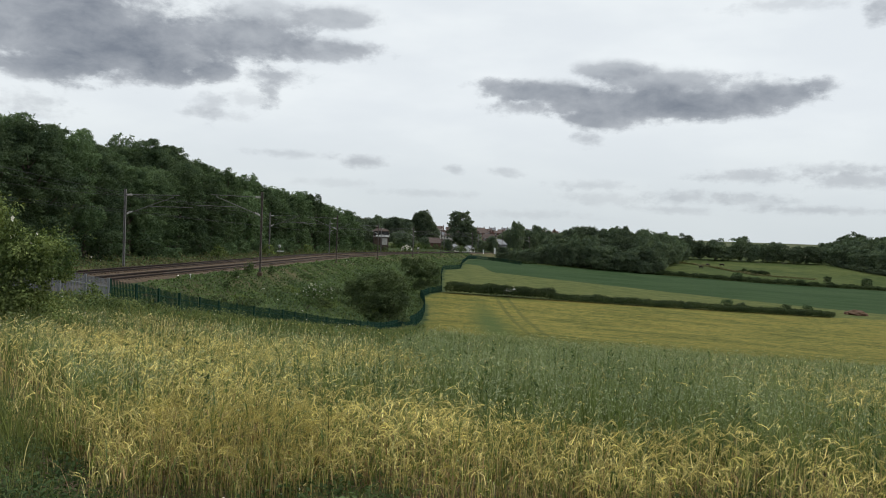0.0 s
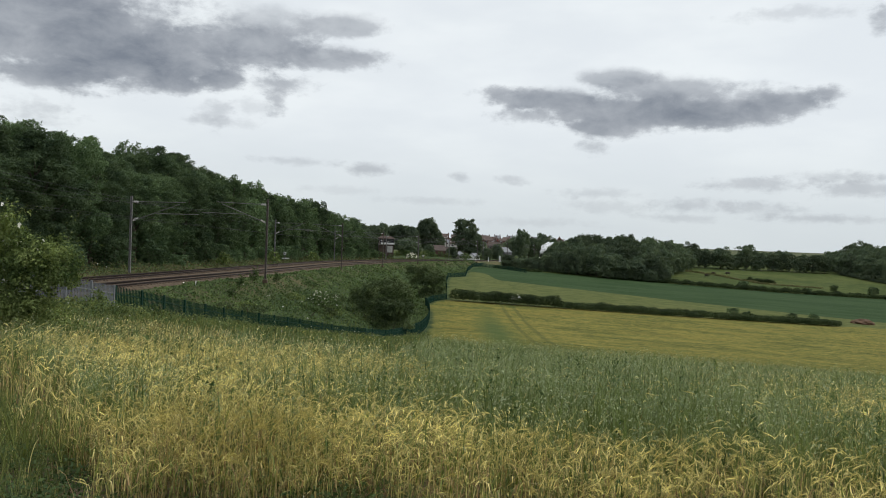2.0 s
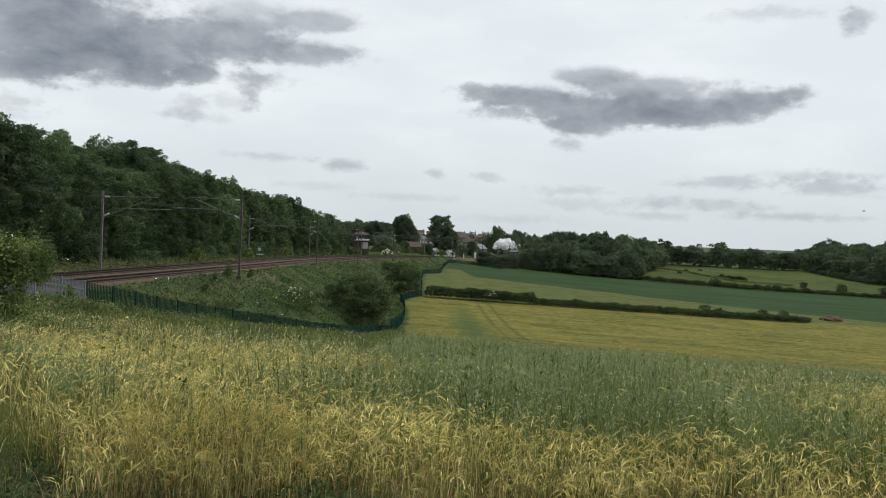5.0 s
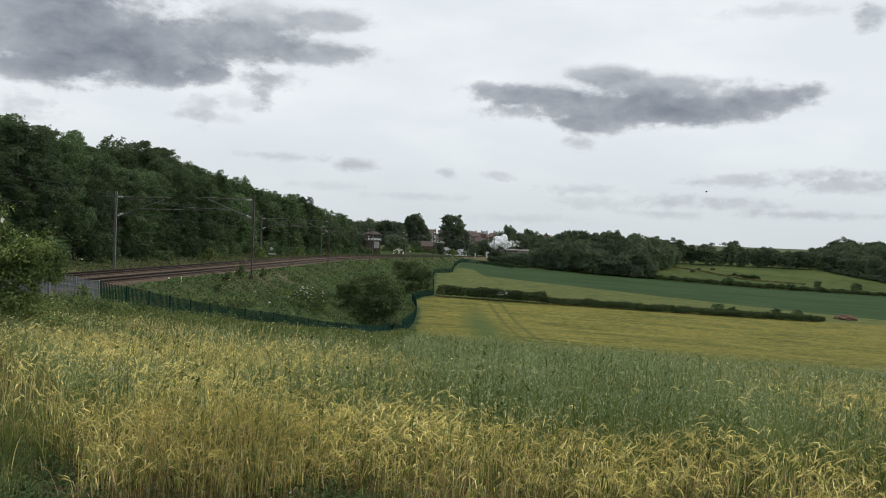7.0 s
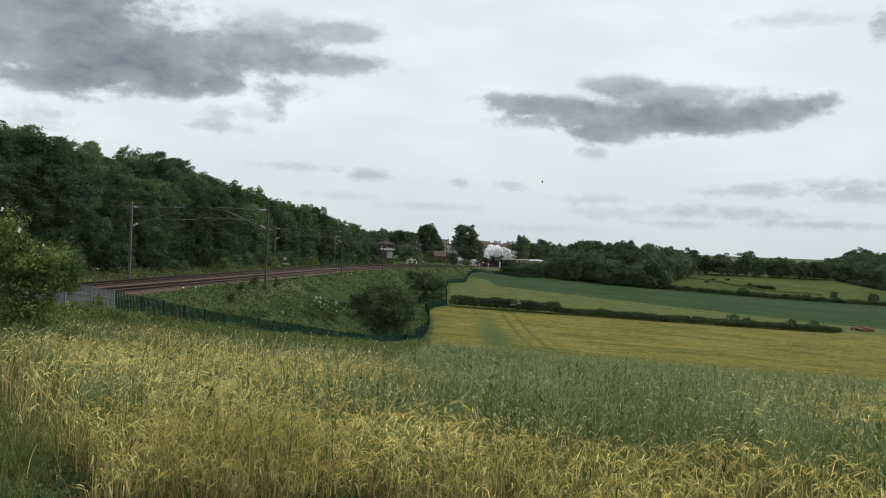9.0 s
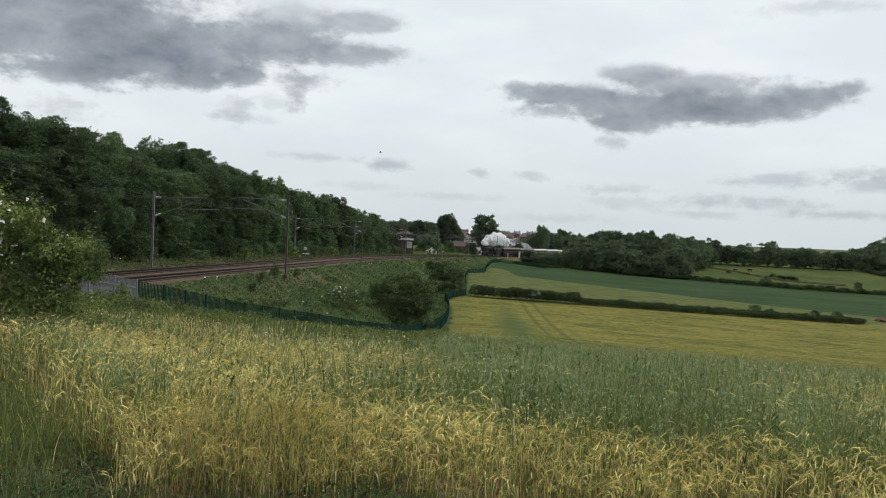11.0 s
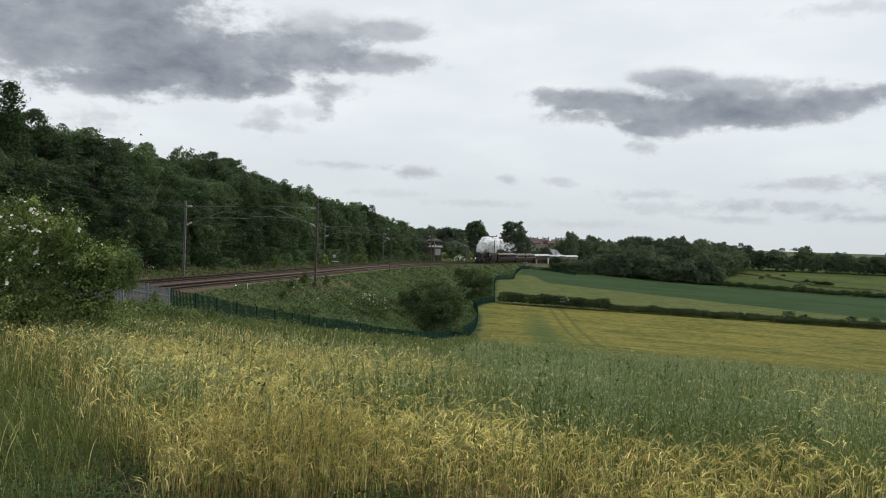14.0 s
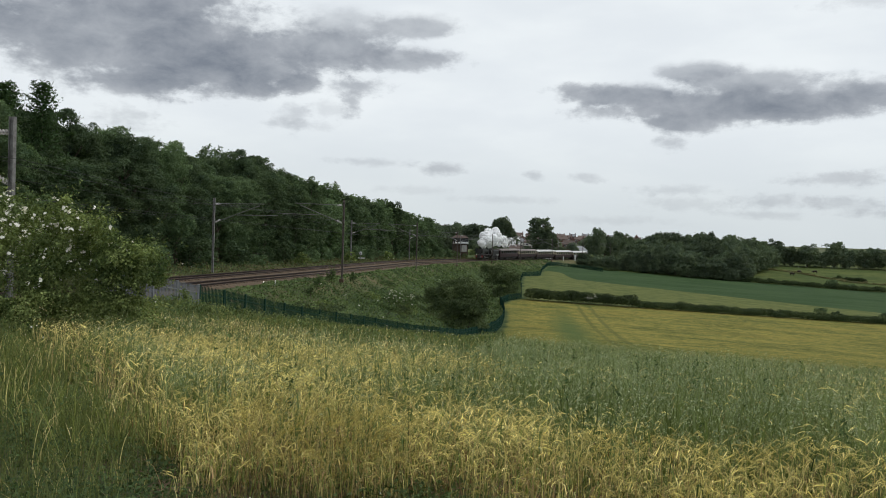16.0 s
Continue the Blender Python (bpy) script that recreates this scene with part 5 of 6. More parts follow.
    V, F = sprays(r, B[k] + np.stack([r.normal(0, 0.15, 4 * n), r.normal(0, 0.15, 4 * n), r.uniform(0.1, 1.0, 4 * n) * h[k]], -1), np.tile([0.1, -0.5, 1.0], (4 * n, 1)), np.where(foot[k], 0.03, 0.07), 0.5, 0.6)
    sh.add(V, F, np.where(r.random(4 * n) < 0.55, 0, 1))
    pick = r.random(n) < 0.02
    V, F = sprays(r, tip[pick], np.tile([0, -0.5, 1.0], (int(pick.sum()), 1)), np.where(foot[pick], 0.02, 0.034), 0.9, 0.4)
    sh.add(V, F, 3)
    return sh.make("verge_grass", [M_GRASS, M_WEED, M_YELLOWBLOOM, M_PETAL, M_STRAW, M_BLADE], "rank green grass and small flowering weeds on the verge", "grass")


def build_bank_weeds():
    """Brambles, nettles and tall weeds on the embankment."""
    r = np.random.default_rng(104)
    sh = Sheaf()
    n = 190000
    y = 38 + 280 * r.random(n) ** 1.9
    d = np.where(y < 60, 5.3, 4.1) + 25 * r.random(n) ** 1.15
    x = rail_x(y) + d * np.sqrt(1 + rail_slope(y) ** 2)
    swap = r.random(n) < 0.12
    x = np.where(swap, rail_x(y) - r.uniform(5.6, 10.5, n) * np.sqrt(1 + rail_slope(y) ** 2), x)
    ok = (x < fence_x(y) - 0.1) & (r.random(n) < (0.65 + 0.4 * wave(x, y, 0.35, 4)) * np.where(y > 200, 0.6, 1.0))
    x, y = x[ok], y[ok]
    lump = 0.2 + 0.85 * np.clip(wave(x, y, 0.55, 1) + 0.6 * wave(x, y, 1.5, 2) + 0.2, 0, 1.5)
    lump = lump * np.clip((np.abs(rail_d(x, y)) - 2.6) / 7.5, 0.2, 1.0)
    B = np.stack([x, y, land(x, y) + r.random(len(x)) * lump], -1)
    V, F = sprays(r, B, np.tile([0.3, -0.4, 1.0], (len(x), 1)), 0.10 + 0.0008 * np.clip(y - 40, 0, None), 0.5, 0.7)
    sh.add(V, F, np.where((rail_d(x, y) < 0) & (r.random(len(x)) < 0.65), 3, 0))
    tallest = r.random(len(x)) < 0.18
    T = B[tallest] * np.array([1, 1, 1])
    V, F, tip, _ = ribbons(T, r.uniform(0, 6.28, len(T)), r.uniform(0.2, 0.9, len(T)) * np.clip((np.abs(rail_d(T[:, 0], T[:, 1])) - 4.6) / 9.0, 0.15, 1.0), r.uniform(0.1, 0.5, len(T)), 0.018, 2)
    sh.add(V, F, 1)
    pick = (wave(B[:, 0], B[:, 1], 0.3, 9) > 0.6) & (r.random(len(B)) < 0.004)
    V, F = sprays(r, B[pick] + np.array([0, 0, 0.25]), np.tile([0, -0.6, 0.8], (int(pick.sum()), 1)), 0.09, 0.8, 0.4)
    sh.add(V, F, 2)
    return sh.make("bank_weeds", [M_WEED, M_GRASS, M_PETAL, M_DRYBANK], "tangled green brambles and weeds on the railway bank", "weeds")


def build_stalks():
    """Dark docks and thistles that stand above the crop."""
    r = np.random.default_rng(105)
    sh = Sheaf()
    B = scatter(r, -12, 9, 5.6, 20, 1.1, lambda x, y, u: view(x, y) & (edge(x, y) > 0.3))
    n = len(B)
    h = r.uniform(0.6, 0.92, n)
    V, F, tip, d = ribbons(B, r.uniform(0, 6.28, n), h, r.uniform(0.02, 0.12, n), 0.006, 4, rng_=r)
    sh.add(V, F, 0)
    k = np.repeat(np.arange(n), 26)
    s = r.uniform(0.25, 1.0, len(k))
    P = B[k] + (tip - B)[k] * s[:, None] + r.normal(0, 0.028, (len(k), 3)) * (1.3 - s)[:, None]
    V, F = sprays(r, P, np.tile([0, -0.4, 0.8], (len(k), 1)), 0.022, 0.4, 0.8)
    sh.add(V, F, 1)
    # tall slender grasses, and low leafy weeds along the trodden front
    B = scatter(r, -9, 9, 5.4, 15, 7.0, lambda x, y, u: view(x, y) & (edge(x, y) > 0.2) & (u < 0.55 + 0.6 * wave(x, y, 1.1, 9)))
    n = len(B)
    h = r.uniform(0.5, 0.82, n)
    V, F, tip, d = ribbons(B, r.uniform(0, 6.28, n), h, r.uniform(0.02, 0.2, n), 0.0036, 4, rng_=r)
    sh.add(V, F, 1)
    for q in range(3):
        lb = B + np.array([0, 0, 1]) * (h * r.uniform(0.2, 0.8, n))[:, None]
        V, F, _, _ = ribbons(lb, r.uniform(0, 6.28, n), r.uniform(0.1, 0.25, n), r.uniform(0.2, 0.8, n), 0.004, 2, 0.5)
        sh.add(V, F, 1)
    B = scatter(r, -3.4, 5, 4.4, 6.4, 1000, lambda x, y, u: view(x, y) & (edge(x, y) > -0.9) & (edge(x, y) < 0.6) & (wave(x, y, 2.4, 3) + 0.5 * wave(x, y, 6.0, 1) > u * 1.2 - 0.35))
    n = len(B)
    c = B + np.stack([r.normal(0, 0.03, n), r.normal(0, 0.03, n), r.random(n) * (0.06 + 0.13 * r.random(n))], -1)
    V, F = sprays(r, c, np.tile([0, -0.35, 1.0], (n, 1)), 0.021, 0.5, 0.7)
    sh.add(V, F, 1)
    return sh.make("docks", [M_OAT, M_WEED], "dark upright docks and thistles standing above the barley", "weeds")


build_stalks()
build_barley()
build_oats()
build_verge()
build_bank_weeds()


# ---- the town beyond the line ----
town = [tree_kind("town_tree", 50 + i, 13.0, 10.5, 0.5, 0.45, 3.6, M_FARHAZE, 24, "tall dark tree among the houses", lobe=(0.18, 0.27), cap=0.1) for i in range(2)]
tall_town = [tree_kind("town_tree", 57 + i, 18.5 + i, 13.0, 2.0, 0.36, 5.5, M_FARHAZE, 34, "tall broad-crowned tree beside the railway", lobe=(0.16, 0.22), cap=0.11, clumps=7, fitted=True) for i in range(2)]
for kind, x, yy, w, h in ((tall_town[0], -10.4, 400, 1.06, 1.0), (tall_town[1], 8.7, 397, 0.98, 1.0)):
    plant(kind, x, yy, (w, h), x, group="trees among the houses")
for x, yy, w, h in ((-6, 404, .7, 0.9), (12.5, 398, 1.0, 0.95), (13.5, 402, .7, .8), 
                    (-44, 395, 1.0, 1.05), (-38, 380, .8, .9), (-33, 400, 0.75, 1.12), (-28, 392, 0.9, 1.0), (-24, 388, 1.05, 1.05), (-19, 390, 1.0, 1.0), (-17, 330, .75, .55), (-14, 336, .6, .5), (-8, 350, .5, .4),
                    (-50, 330, 1.1, 1.0), (-44, 320, 1.0, .95), (-38, 312, 1.0, .95), (-33, 306, .9, .8), (-29, 318, .9, .85), (-56, 350, 1.2, 1.1), (-38, 290, .9, .9), (-33, 282, .85, .85), (18, 368, .5, .45), (23, 372, .55, .6), (2, 352, .45, .4)):
    plant(rng.choice(town), x, yy, (w, h), rng.uniform(0, 6), group="trees among the houses")


def gable_house(x, y, turn, w, d, eaves, ridge, wall_mat, roof_mat, label, group, category="house", chimneys=1, windows=True, at_z=None):
    z = ground_at(x, y) - 0.2 if at_z is None else at_z
    house = thing("house" if category == "house" else "shed", label, category, group, (x, y, z), turn)
    bm = solid(box, 0, 0, eaves / 2, w, d, eaves)
    for e in (-1, 1):
        v = [bm.verts.new(p) for p in ((e * w / 2, -d / 2, eaves), (e * w / 2, d / 2, eaves), (e * w / 2, 0, ridge - 0.05))]
        bm.faces.new(v if e > 0 else v[::-1])
    part("wall", bm, wall_mat, house)
    bm = bmesh.new()
    for e in (-1, 1):
        ang = math.atan2(ridge - eaves, d / 2)
        L = math.hypot(ridge - eaves, d / 2) + 0.35
        mid = Vector((0, e * (d / 4 + 0.12), (eaves + ridge) / 2 - 0.06))
        box(bm, *mid, w + 0.5, L, 0.14, turn=Matrix.Rotation(-e * ang, 4, "X"))
    part("roof", bm, roof_mat, house)
    for i in range(chimneys):
        cx = (-1 if i else 1) * (w / 2 - 0.7)
        ch = part("chimney", solid(box, cx, 0, ridge + 0.35, 0.9, 0.7, 1.7), M_BRICK, house)
        part("chimney_pot", rod(bmesh.new(), (cx, 0, ridge + 1.15), (cx, 0, ridge + 1.6), 0.16, 0.13, 8), M_TILE, ch)
    if windows:
        for zz in (1.4, 3.9) if eaves > 4 else (1.4,):
            for wx in (-w * 0.27, w * 0.27):
                fr = part("window", solid(box, wx, -d / 2 - 0.01, zz, 1.7, 0.12, 1.35), M_WHITE, house)
                part("pane", solid(box, wx, -d / 2 - 0.08, zz, 1.45, 0.03, 1.1), M_PANE, fr)
        part("door", solid(box, 0, -d / 2 - 0.02, 1.0, 0.95, 0.1, 2.05), M_RED, house)
    return house


hr = random.Random(31)
for row, (yy, x0, x1, lift) in enumerate(((560, -10, 60, 0), (640, -60, 80, 0), (720, -90, 110, 0), (800, -150, 120, 0), (890, -170, 135, 0), (980, -190, 150, 0))):
    x = x0
    while x < x1:
        turn = hr.choice((0, 0, 8, -12, 90))
        if abs(x) > 0.26 * yy:
            break
        wall, roof = (M_BRICK, M_RENDER)[hr.random() < 0.25], (M_TILE, M_SLATE)[hr.random() < 0.25]
        gable_house(x, yy + hr.uniform(-6, 6), turn, hr.uniform(7.5, 10), 7.0, 5.0, hr.uniform(7.2, 8.0), wall, roof,
                    "red brick house with tiled roof on the hillside" if wall is M_BRICK else "pale rendered house with pitched roof on the hillside", "hillside houses", chimneys=hr.choice((1, 2)))
        x += hr.uniform(11.5, 17)
for x, yy, turn, w, d, e, r, wall, roof, label in (
        (-5.5, 366, 20, 8, 6, 3.0, 5.2, M_BRICK, M_TILE, "low red brick building beside the railway"), (4.6, 356, 65, 5.5, 4.4, 1.9, 3.4, M_RENDER, M_SLATE, "pale shed with slate roof beside the railway"),
        (12.0, 360, 60, 4.6, 4, 1.8, 3.2, M_WHITE, M_SLATE, "white shed with grey roof beside the railway"), (29.5, 420, 60, 9, 6, 4.2, 6.6, M_TARMAC, M_SLATE, "shed with a grey slate roof among the houses"),
        (0.5, 376, -10, 7, 5, 2.8, 4.8, M_BRICK, M_TILE, "red brick outbuilding with a tiled roof")):
    gable_house(x, yy, turn, w, d, e, r, wall, roof, label, "buildings by the line", "shed", 0, False)


M_SIGNALBRICK = material("sooty_brick", (0.050, 0.036, 0.030), (0.090, 0.062, 0.050), 0.8, 0.9, 0.2)


def build_signal_box(x, y, turn):
    sb = thing("signal_box", "two-storey railway signal box with white boarding and hipped slate roof", "signal box", at=(x, y, ground_at(x, y) + 1.1), turn=turn)
    sb.matrix_basis = sb.matrix_basis @ Matrix.Diagonal((0.82, 0.82, 0.92, 1))
    part("base", solid(box, 0, 0, 1.1, 6.2, 4.2, 6.2, 0.03), M_SIGNALBRICK, sb, "brick base storey")
    part("panel", solid(box, 1.5, -2.14, 2.4, 2.2, 0.1, 2.5, 0.02), M_BOARD, sb, "white painted panel")
    cab = part("cabin", solid(box, 0, 0, 5.3, 6.3, 4.3, 2.2, 0.03), M_SIGNALBRICK, sb, "dark boarded cabin")
    part("fascia", solid(box, 0.4, -2.2, 4.55, 5.6, 0.08, 0.5, 0.02), M_WHITE, cab, "white painted fascia board")
    for i in range(5):
        part("window", solid(box, -2.4 + 1.2 * i, -2.17, 5.5, 1.0, 0.06, 1.35), M_PANE, cab)
    for s in (-1, 1):
        for i in range(3):
            part("window", solid(box, s * 3.17, -1.3 + 1.3 * i, 5.5, 0.06, 1.05, 1.35), M_PANE, cab)
    part("balcony", solid(box, 0, -2.55, 4.15, 6.8, 0.8, 0.12), M_BOARD, sb)
    for i in range(8):
        part("baluster", solid(box, -3.3 + i * 0.94, -2.9, 4.7, 0.06, 0.06, 1.0), M_WHITE, sb)
    bm = bmesh.new()
    b = [bm.verts.new((sx * 3.6, sy * 2.6, 6.35)) for sx, sy in ((-1, -1), (1, -1), (1, 1), (-1, 1))]
    t = [bm.verts.new((sx * 1.8, 0, 7.35)) for sx in (-1, 1)]
    for f in ((b[0], b[1], t[1], t[0]), (b[1], b[2], t[1]), (b[2], b[3], t[0], t[1]), (b[3], b[0], t[0]), (b[3], b[2], b[1], b[0])):
        bm.faces.new(f)
    part("roof", bm, M_SIGNALBRICK, sb, "sooty dark slate roof")
    part("chimney", solid(box, -1.6, 0.6, 7.4, 0.5, 0.5, 1.6), M_BRICK, sb)


build_signal_box(-21.6, 275, 12)
bush_thing("elder_bush", 75, (-13.2, 294, ground_at(-13.2, 294)), [(-0.9, 0, 0.8, 1.0, 1.0, 0.9), (0.4, 0, 0.9, 1.1, 1.0, 1.0)], 0.25, 8, M_WEED, "elder bush covered in flat white blossom", blooms=70, bloom_mat=M_PETAL, bloom_size=0.16)
for i, (x, yy, s, m) in enumerate(((-33.4, 118, .8, M_ROSE), (-33, 150, .9, M_ROSE), (-30, 176, 0.9, M_ROSE), (-24, 262, 1.0, M_ROSE), (-19, 300, 1.0, M_ROSE), (-10, 318, 1.2, M_ROSE), (-6, 330, 1.1, M_WEED), (8, 345, 1.2, M_WEED), (0, 338, 1.0, M_ROSE), (-9, 340, 1.2, M_WEED), (-3, 344, 1.1, M_THORN), (6.5, 350, 1.0, M_THORN), (9.5, 352, .9, M_ROSE), (14, 352, 1.2, M_THORN), (-16, 312, 1.1, M_WEED), (-22, 290, 1.2, M_THORN), (-22.4, 270, 0.9, M_WEED), (-19.6, 271, 0.7, M_WEED))):
    bush_thing("sapling", 80 + i, (x, yy, ground_at(x, yy)), [(0, 0, 1.3 * s, 1.2 * s, 1.2 * s, 1.3 * s), (0.9 * s, 0, 0.9 * s, .9 * s, 1.0 * s, .9 * s), (-0.8 * s, 0, 0.8 * s, .9 * s, 1.0 * s, .8 * s)], 0.2, 9, m, "pale green bushy sapling beside the line", "shrub")
bush_thing("elder_bush", 76, (-14.6, 93, ground_at(-14.6, 93)), [(-1.3, 0, 0.8, 1.2, 1.1, 0.9), (0.2, 0, 1.0, 1.3, 1.1, 1.0), (1.4, 0, 0.7, 1.0, 1.0, 0.8)], 0.12, 24, M_WEED, "low elder bush with creamy blossom on the bank", blooms=70, bloom_mat=M_PETAL, bloom_size=0.07)
pine = conifer_kind("larch_tree", 90, 17.0, 7.0, M_PINE, "ragged dark larch rising above the wood")
for x, yy, s in ((-44.4, 62, 0.90), (-42.6, 61, 0.92), (-40.6, 63, 0.95)):
    plant(pine, x, yy, (s, s), x, group="larches")


br = random.Random(19)
for i in range(34):
    yy = 48 + 95 * br.random() ** 1.2
    x0 = float(rail_x(yy)) + br.uniform(8.0, 20.0)
    if x0 > float(fence_x(yy)) - 1.5:
        continue
    s = br.uniform(0.45, 0.95)
    bush_thing("bramble", 300 + i, (x0, yy, ground_at(x0, yy)), [(0, 0, 0.5 * s, 1.3 * s, 1.1 * s, 0.75 * s), (1.1 * s, 0.2, 0.35 * s, 0.9 * s, 0.9 * s, 0.6 * s), (-1.0 * s, -0.2, 0.4 * s, 1.0 * s, 0.9 * s, 0.55 * s)], 0.085, 46, (M_WEED, M_ROSE, M_THORN, M_WEED)[i % 4],
               "low green bramble clump on the railway bank", "shrub", stems=3)


# ---- lineside things ----
def speed_sign(x, y):
    s = thing("speed_sign", "small round white speed sign on a short post", "sign", at=(x, y, ground_at(x, y)))
    part("post", rod(bmesh.new(), (0, 0, -0.2), (0, 0, 1.6), 0.05, n=8), M_STEEL, s)
    d = part("disc", rod(bmesh.new(), (0, 0.03, 1.75), (0, -0.03, 1.75), 0.34, n=24), M_WHITE, s)
    part("bar", solid(box, 0, -0.04, 1.75, 0.26, 0.02, 0.16), M_BLACK, d, "dark bars where the figures stand")
    part("plate", solid(box, 0.2, 0, 0.7, 1.5, 0.05, 0.25), M_WHITE, s)


def trackside_post(x, y, tall, wide, label):
    s = thing("trackside_post", label, "post", "white trackside posts", (x, y, ground_at(x, y)))
    part("post", solid(box, 0, 0, tall / 2 - 0.1, wide, wide, tall + 0.2, 0.05), M_WHITE, s)
    part("cap", solid(box, 0, 0, tall + 0.05, wide * 1.25, wide * 1.25, 0.12, 0.03), M_WHITE, s)


def signal_sign(x, y):
    s = thing("warning_board", "triangular white warning board on a post", "sign", at=(x, y, ground_at(x, y)))
    part("post", rod(bmesh.new(), (0, 0, -0.2), (0, 0, 1.9), 0.07, n=8), M_STEEL, s)
    bm = bmesh.new()
    v = [bm.verts.new((a, yy, b)) for yy in (-0.04, 0.04) for a, b in ((-0.5, 2.4), (0.5, 2.4), (0, 1.65))]
    for f in ((0, 2, 1), (3, 4, 5), (0, 1, 4, 3), (1, 2, 5, 4), (2, 0, 3, 5)):
        bm.faces.new([v[i] for i in f])
    part("board", bm, M_BOARD, s)


x0, y0, _, _ = along(166, -8.2)
speed_sign(x0, y0)
for i, (yy, off, s) in enumerate(((84, 6.0, 1.0), (76, 6.6, 0.8), (93, 6.4, 0.7), (70, 7.4, 0.6))):
    x0, y0, _, _ = along(yy, off)
    bush_thing("tall_weed", 400 + i, (x0, y0, ground_at(x0, y0)), [(0, 0, 0.5 * s, 0.4 * s, 0.4 * s, 0.6 * s), (0.1, 0, 1.0 * s, 0.3 * s, 0.3 * s, 0.6 * s), (-0.3 * s, 0, 0.4 * s, 0.4 * s, 0.4 * s, 0.5 * s)], 0.07, 60, M_WEED,
               "tall leafy weed at the edge of the ballast", "weed", stems=2, sprigs=30, sprig=0.5)
x0, y0, _, _ = along(352, 5.2)
trackside_post(x0, y0, 2.4, 0.7, "stout white trackside post by the crossing")
x0, y0, _, _ = along(338, 5.0)
trackside_post(x0, y0, 1.6, 0.35, "slim white trackside post by the crossing")
x0, y0, _, _ = along(262, 4.6)
signal_sign(x0, y0)
x0, y0, _, _ = along(66, 5.4)
trackside_post(x0, y0, 0.35, 0.08, "short white marker peg in the ballast shoulder")


def cow(x, y, turn, label):
    c = thing("cow", label, "cow", "cattle in the pasture", (x, y, ground_at(x, y)), turn)
    bm = bmesh.new()
    got = bmesh.ops.create_icosphere(bm, subdivisions=2, radius=1)["verts"]
    bmesh.ops.transform(bm, matrix=Matrix.Translation((0, 0, 1.0)) @ Matrix.Diagonal((1.05, 0.42, 0.45, 1)), verts=got)
    part("body", bm, M_COW, c)
    part("neck", rod(bmesh.new(), (0.8, 0, 1.15), (1.25, 0, 0.85), 0.24, 0.16), M_COW, c)
    part("head", solid(box, 1.4, 0, 0.68, 0.5, 0.24, 0.28, 0.08), M_COW, c)
    for lx in (-0.7, 0.7):
        for ly in (-0.22, 0.22):
            part("leg", rod(bmesh.new(), (lx, ly, 0.95), (lx, ly, 0), 0.12, 0.07), M_COW, c)
    part("tail", rod(bmesh.new(), (-1.02, 0, 1.2), (-1.12, 0, 0.5), 0.04, 0.03, 6), M_COW, c)


for x, yy, a in ((134.1, 398.5, 20), (143.5, 404, 170), (124.1, 378, 10)):
    cow(x, yy, a, "dark brown cow grazing in the pasture")


def soil_heap(x, y):
    bm = bmesh.new()
    bmesh.ops.create_icosphere(bm, subdivisions=4, radius=1)
    for v in bm.verts:
        p = v.co.copy()
        v.co = Vector((p.x * 3.0, p.y * 1.8, max(p.z, -0.2) * 1.2)) * (1 + 0.28 * noise.noise(p * 2.3))
    me = part("soil_heap", bm, M_SOIL)
    me.location = (x, y, ground_at(x, y) + 0.1)
    tagged(me, "low heap of bare reddish soil at the field corner", "soil heap")


soil_heap(110, 208.5)

# ---- the train ----
MOVING = []
curve_y = np.arange(60, 900, 0.5)
curve_s = np.concatenate([[0], np.cumsum(np.hypot(np.diff(curve_y), np.diff(rail_x(curve_y))))])


def arc(y):
    return float(np.interp(y, curve_y, curve_s))


def front_arc(t):
    """Where the engine's front stands along the line at t seconds."""
    return arc(float(smooth(t, [-1, 0, 1.5, 3, 4.5, 6, 7.5, 9, 11.5, 13, 14.5, 16, 17], [460.5, 449.5, 433, 415, 396, 377.5, 359, 340.5, 310.5, 290.8, 270.3, 248.5, 233.5])))


def on_track(s):
    y = float(np.interp(s, curve_s, curve_y))
    x, yy, z, h = along(y, TRACK)
    sl = float(rail_slope(y))
    return pose(x, yy, z, 0, 0, math.degrees(math.atan2(-1, -sl)))


def ride(vehicle, back):
    MOVING.append((vehicle, [(t, on_track(front_arc(t) + back)) for t in np.arange(0, 16.01, 0.5)]))


def spoked(r, wide, n):
    bm = bmesh.new()
    rim = []
    for i in range(28):
        c, s = math.cos(2 * math.pi * i / 28), math.sin(2 * math.pi * i / 28)
        rim.append([bm.verts.new((c * q, s * q, z)) for q, z in ((r, -wide / 2), (r, wide / 2), (r * 0.86, wide / 2), (r * 0.86, -wide / 2))])
    for i in range(28):
        for j in range(4):
            bm.faces.new((rim[i][j], rim[(i + 1) % 28][j], rim[(i + 1) % 28][(j + 1) % 4], rim[i][(j + 1) % 4]))
    bmesh.ops.create_cone(bm, cap_ends=True, segments=14, radius1=r * 0.2, radius2=r * 0.2, depth=wide * 1.2)
    for i in range(n):
        a = 2 * math.pi * i / n
        box(bm, math.cos(a) * r * 0.53, math.sin(a) * r * 0.53, 0, r * 0.72, 0.05, wide * 0.6, turn=Matrix.Rotation(a, 4, "Z"))
    box(bm, -r * 0.55, 0, 0, r * 0.3, r * 0.9, wide * 0.7)
    bmesh.ops.transform(bm, matrix=Matrix.Rotation(radians(90), 4, "X"), verts=bm.verts)
    return bm


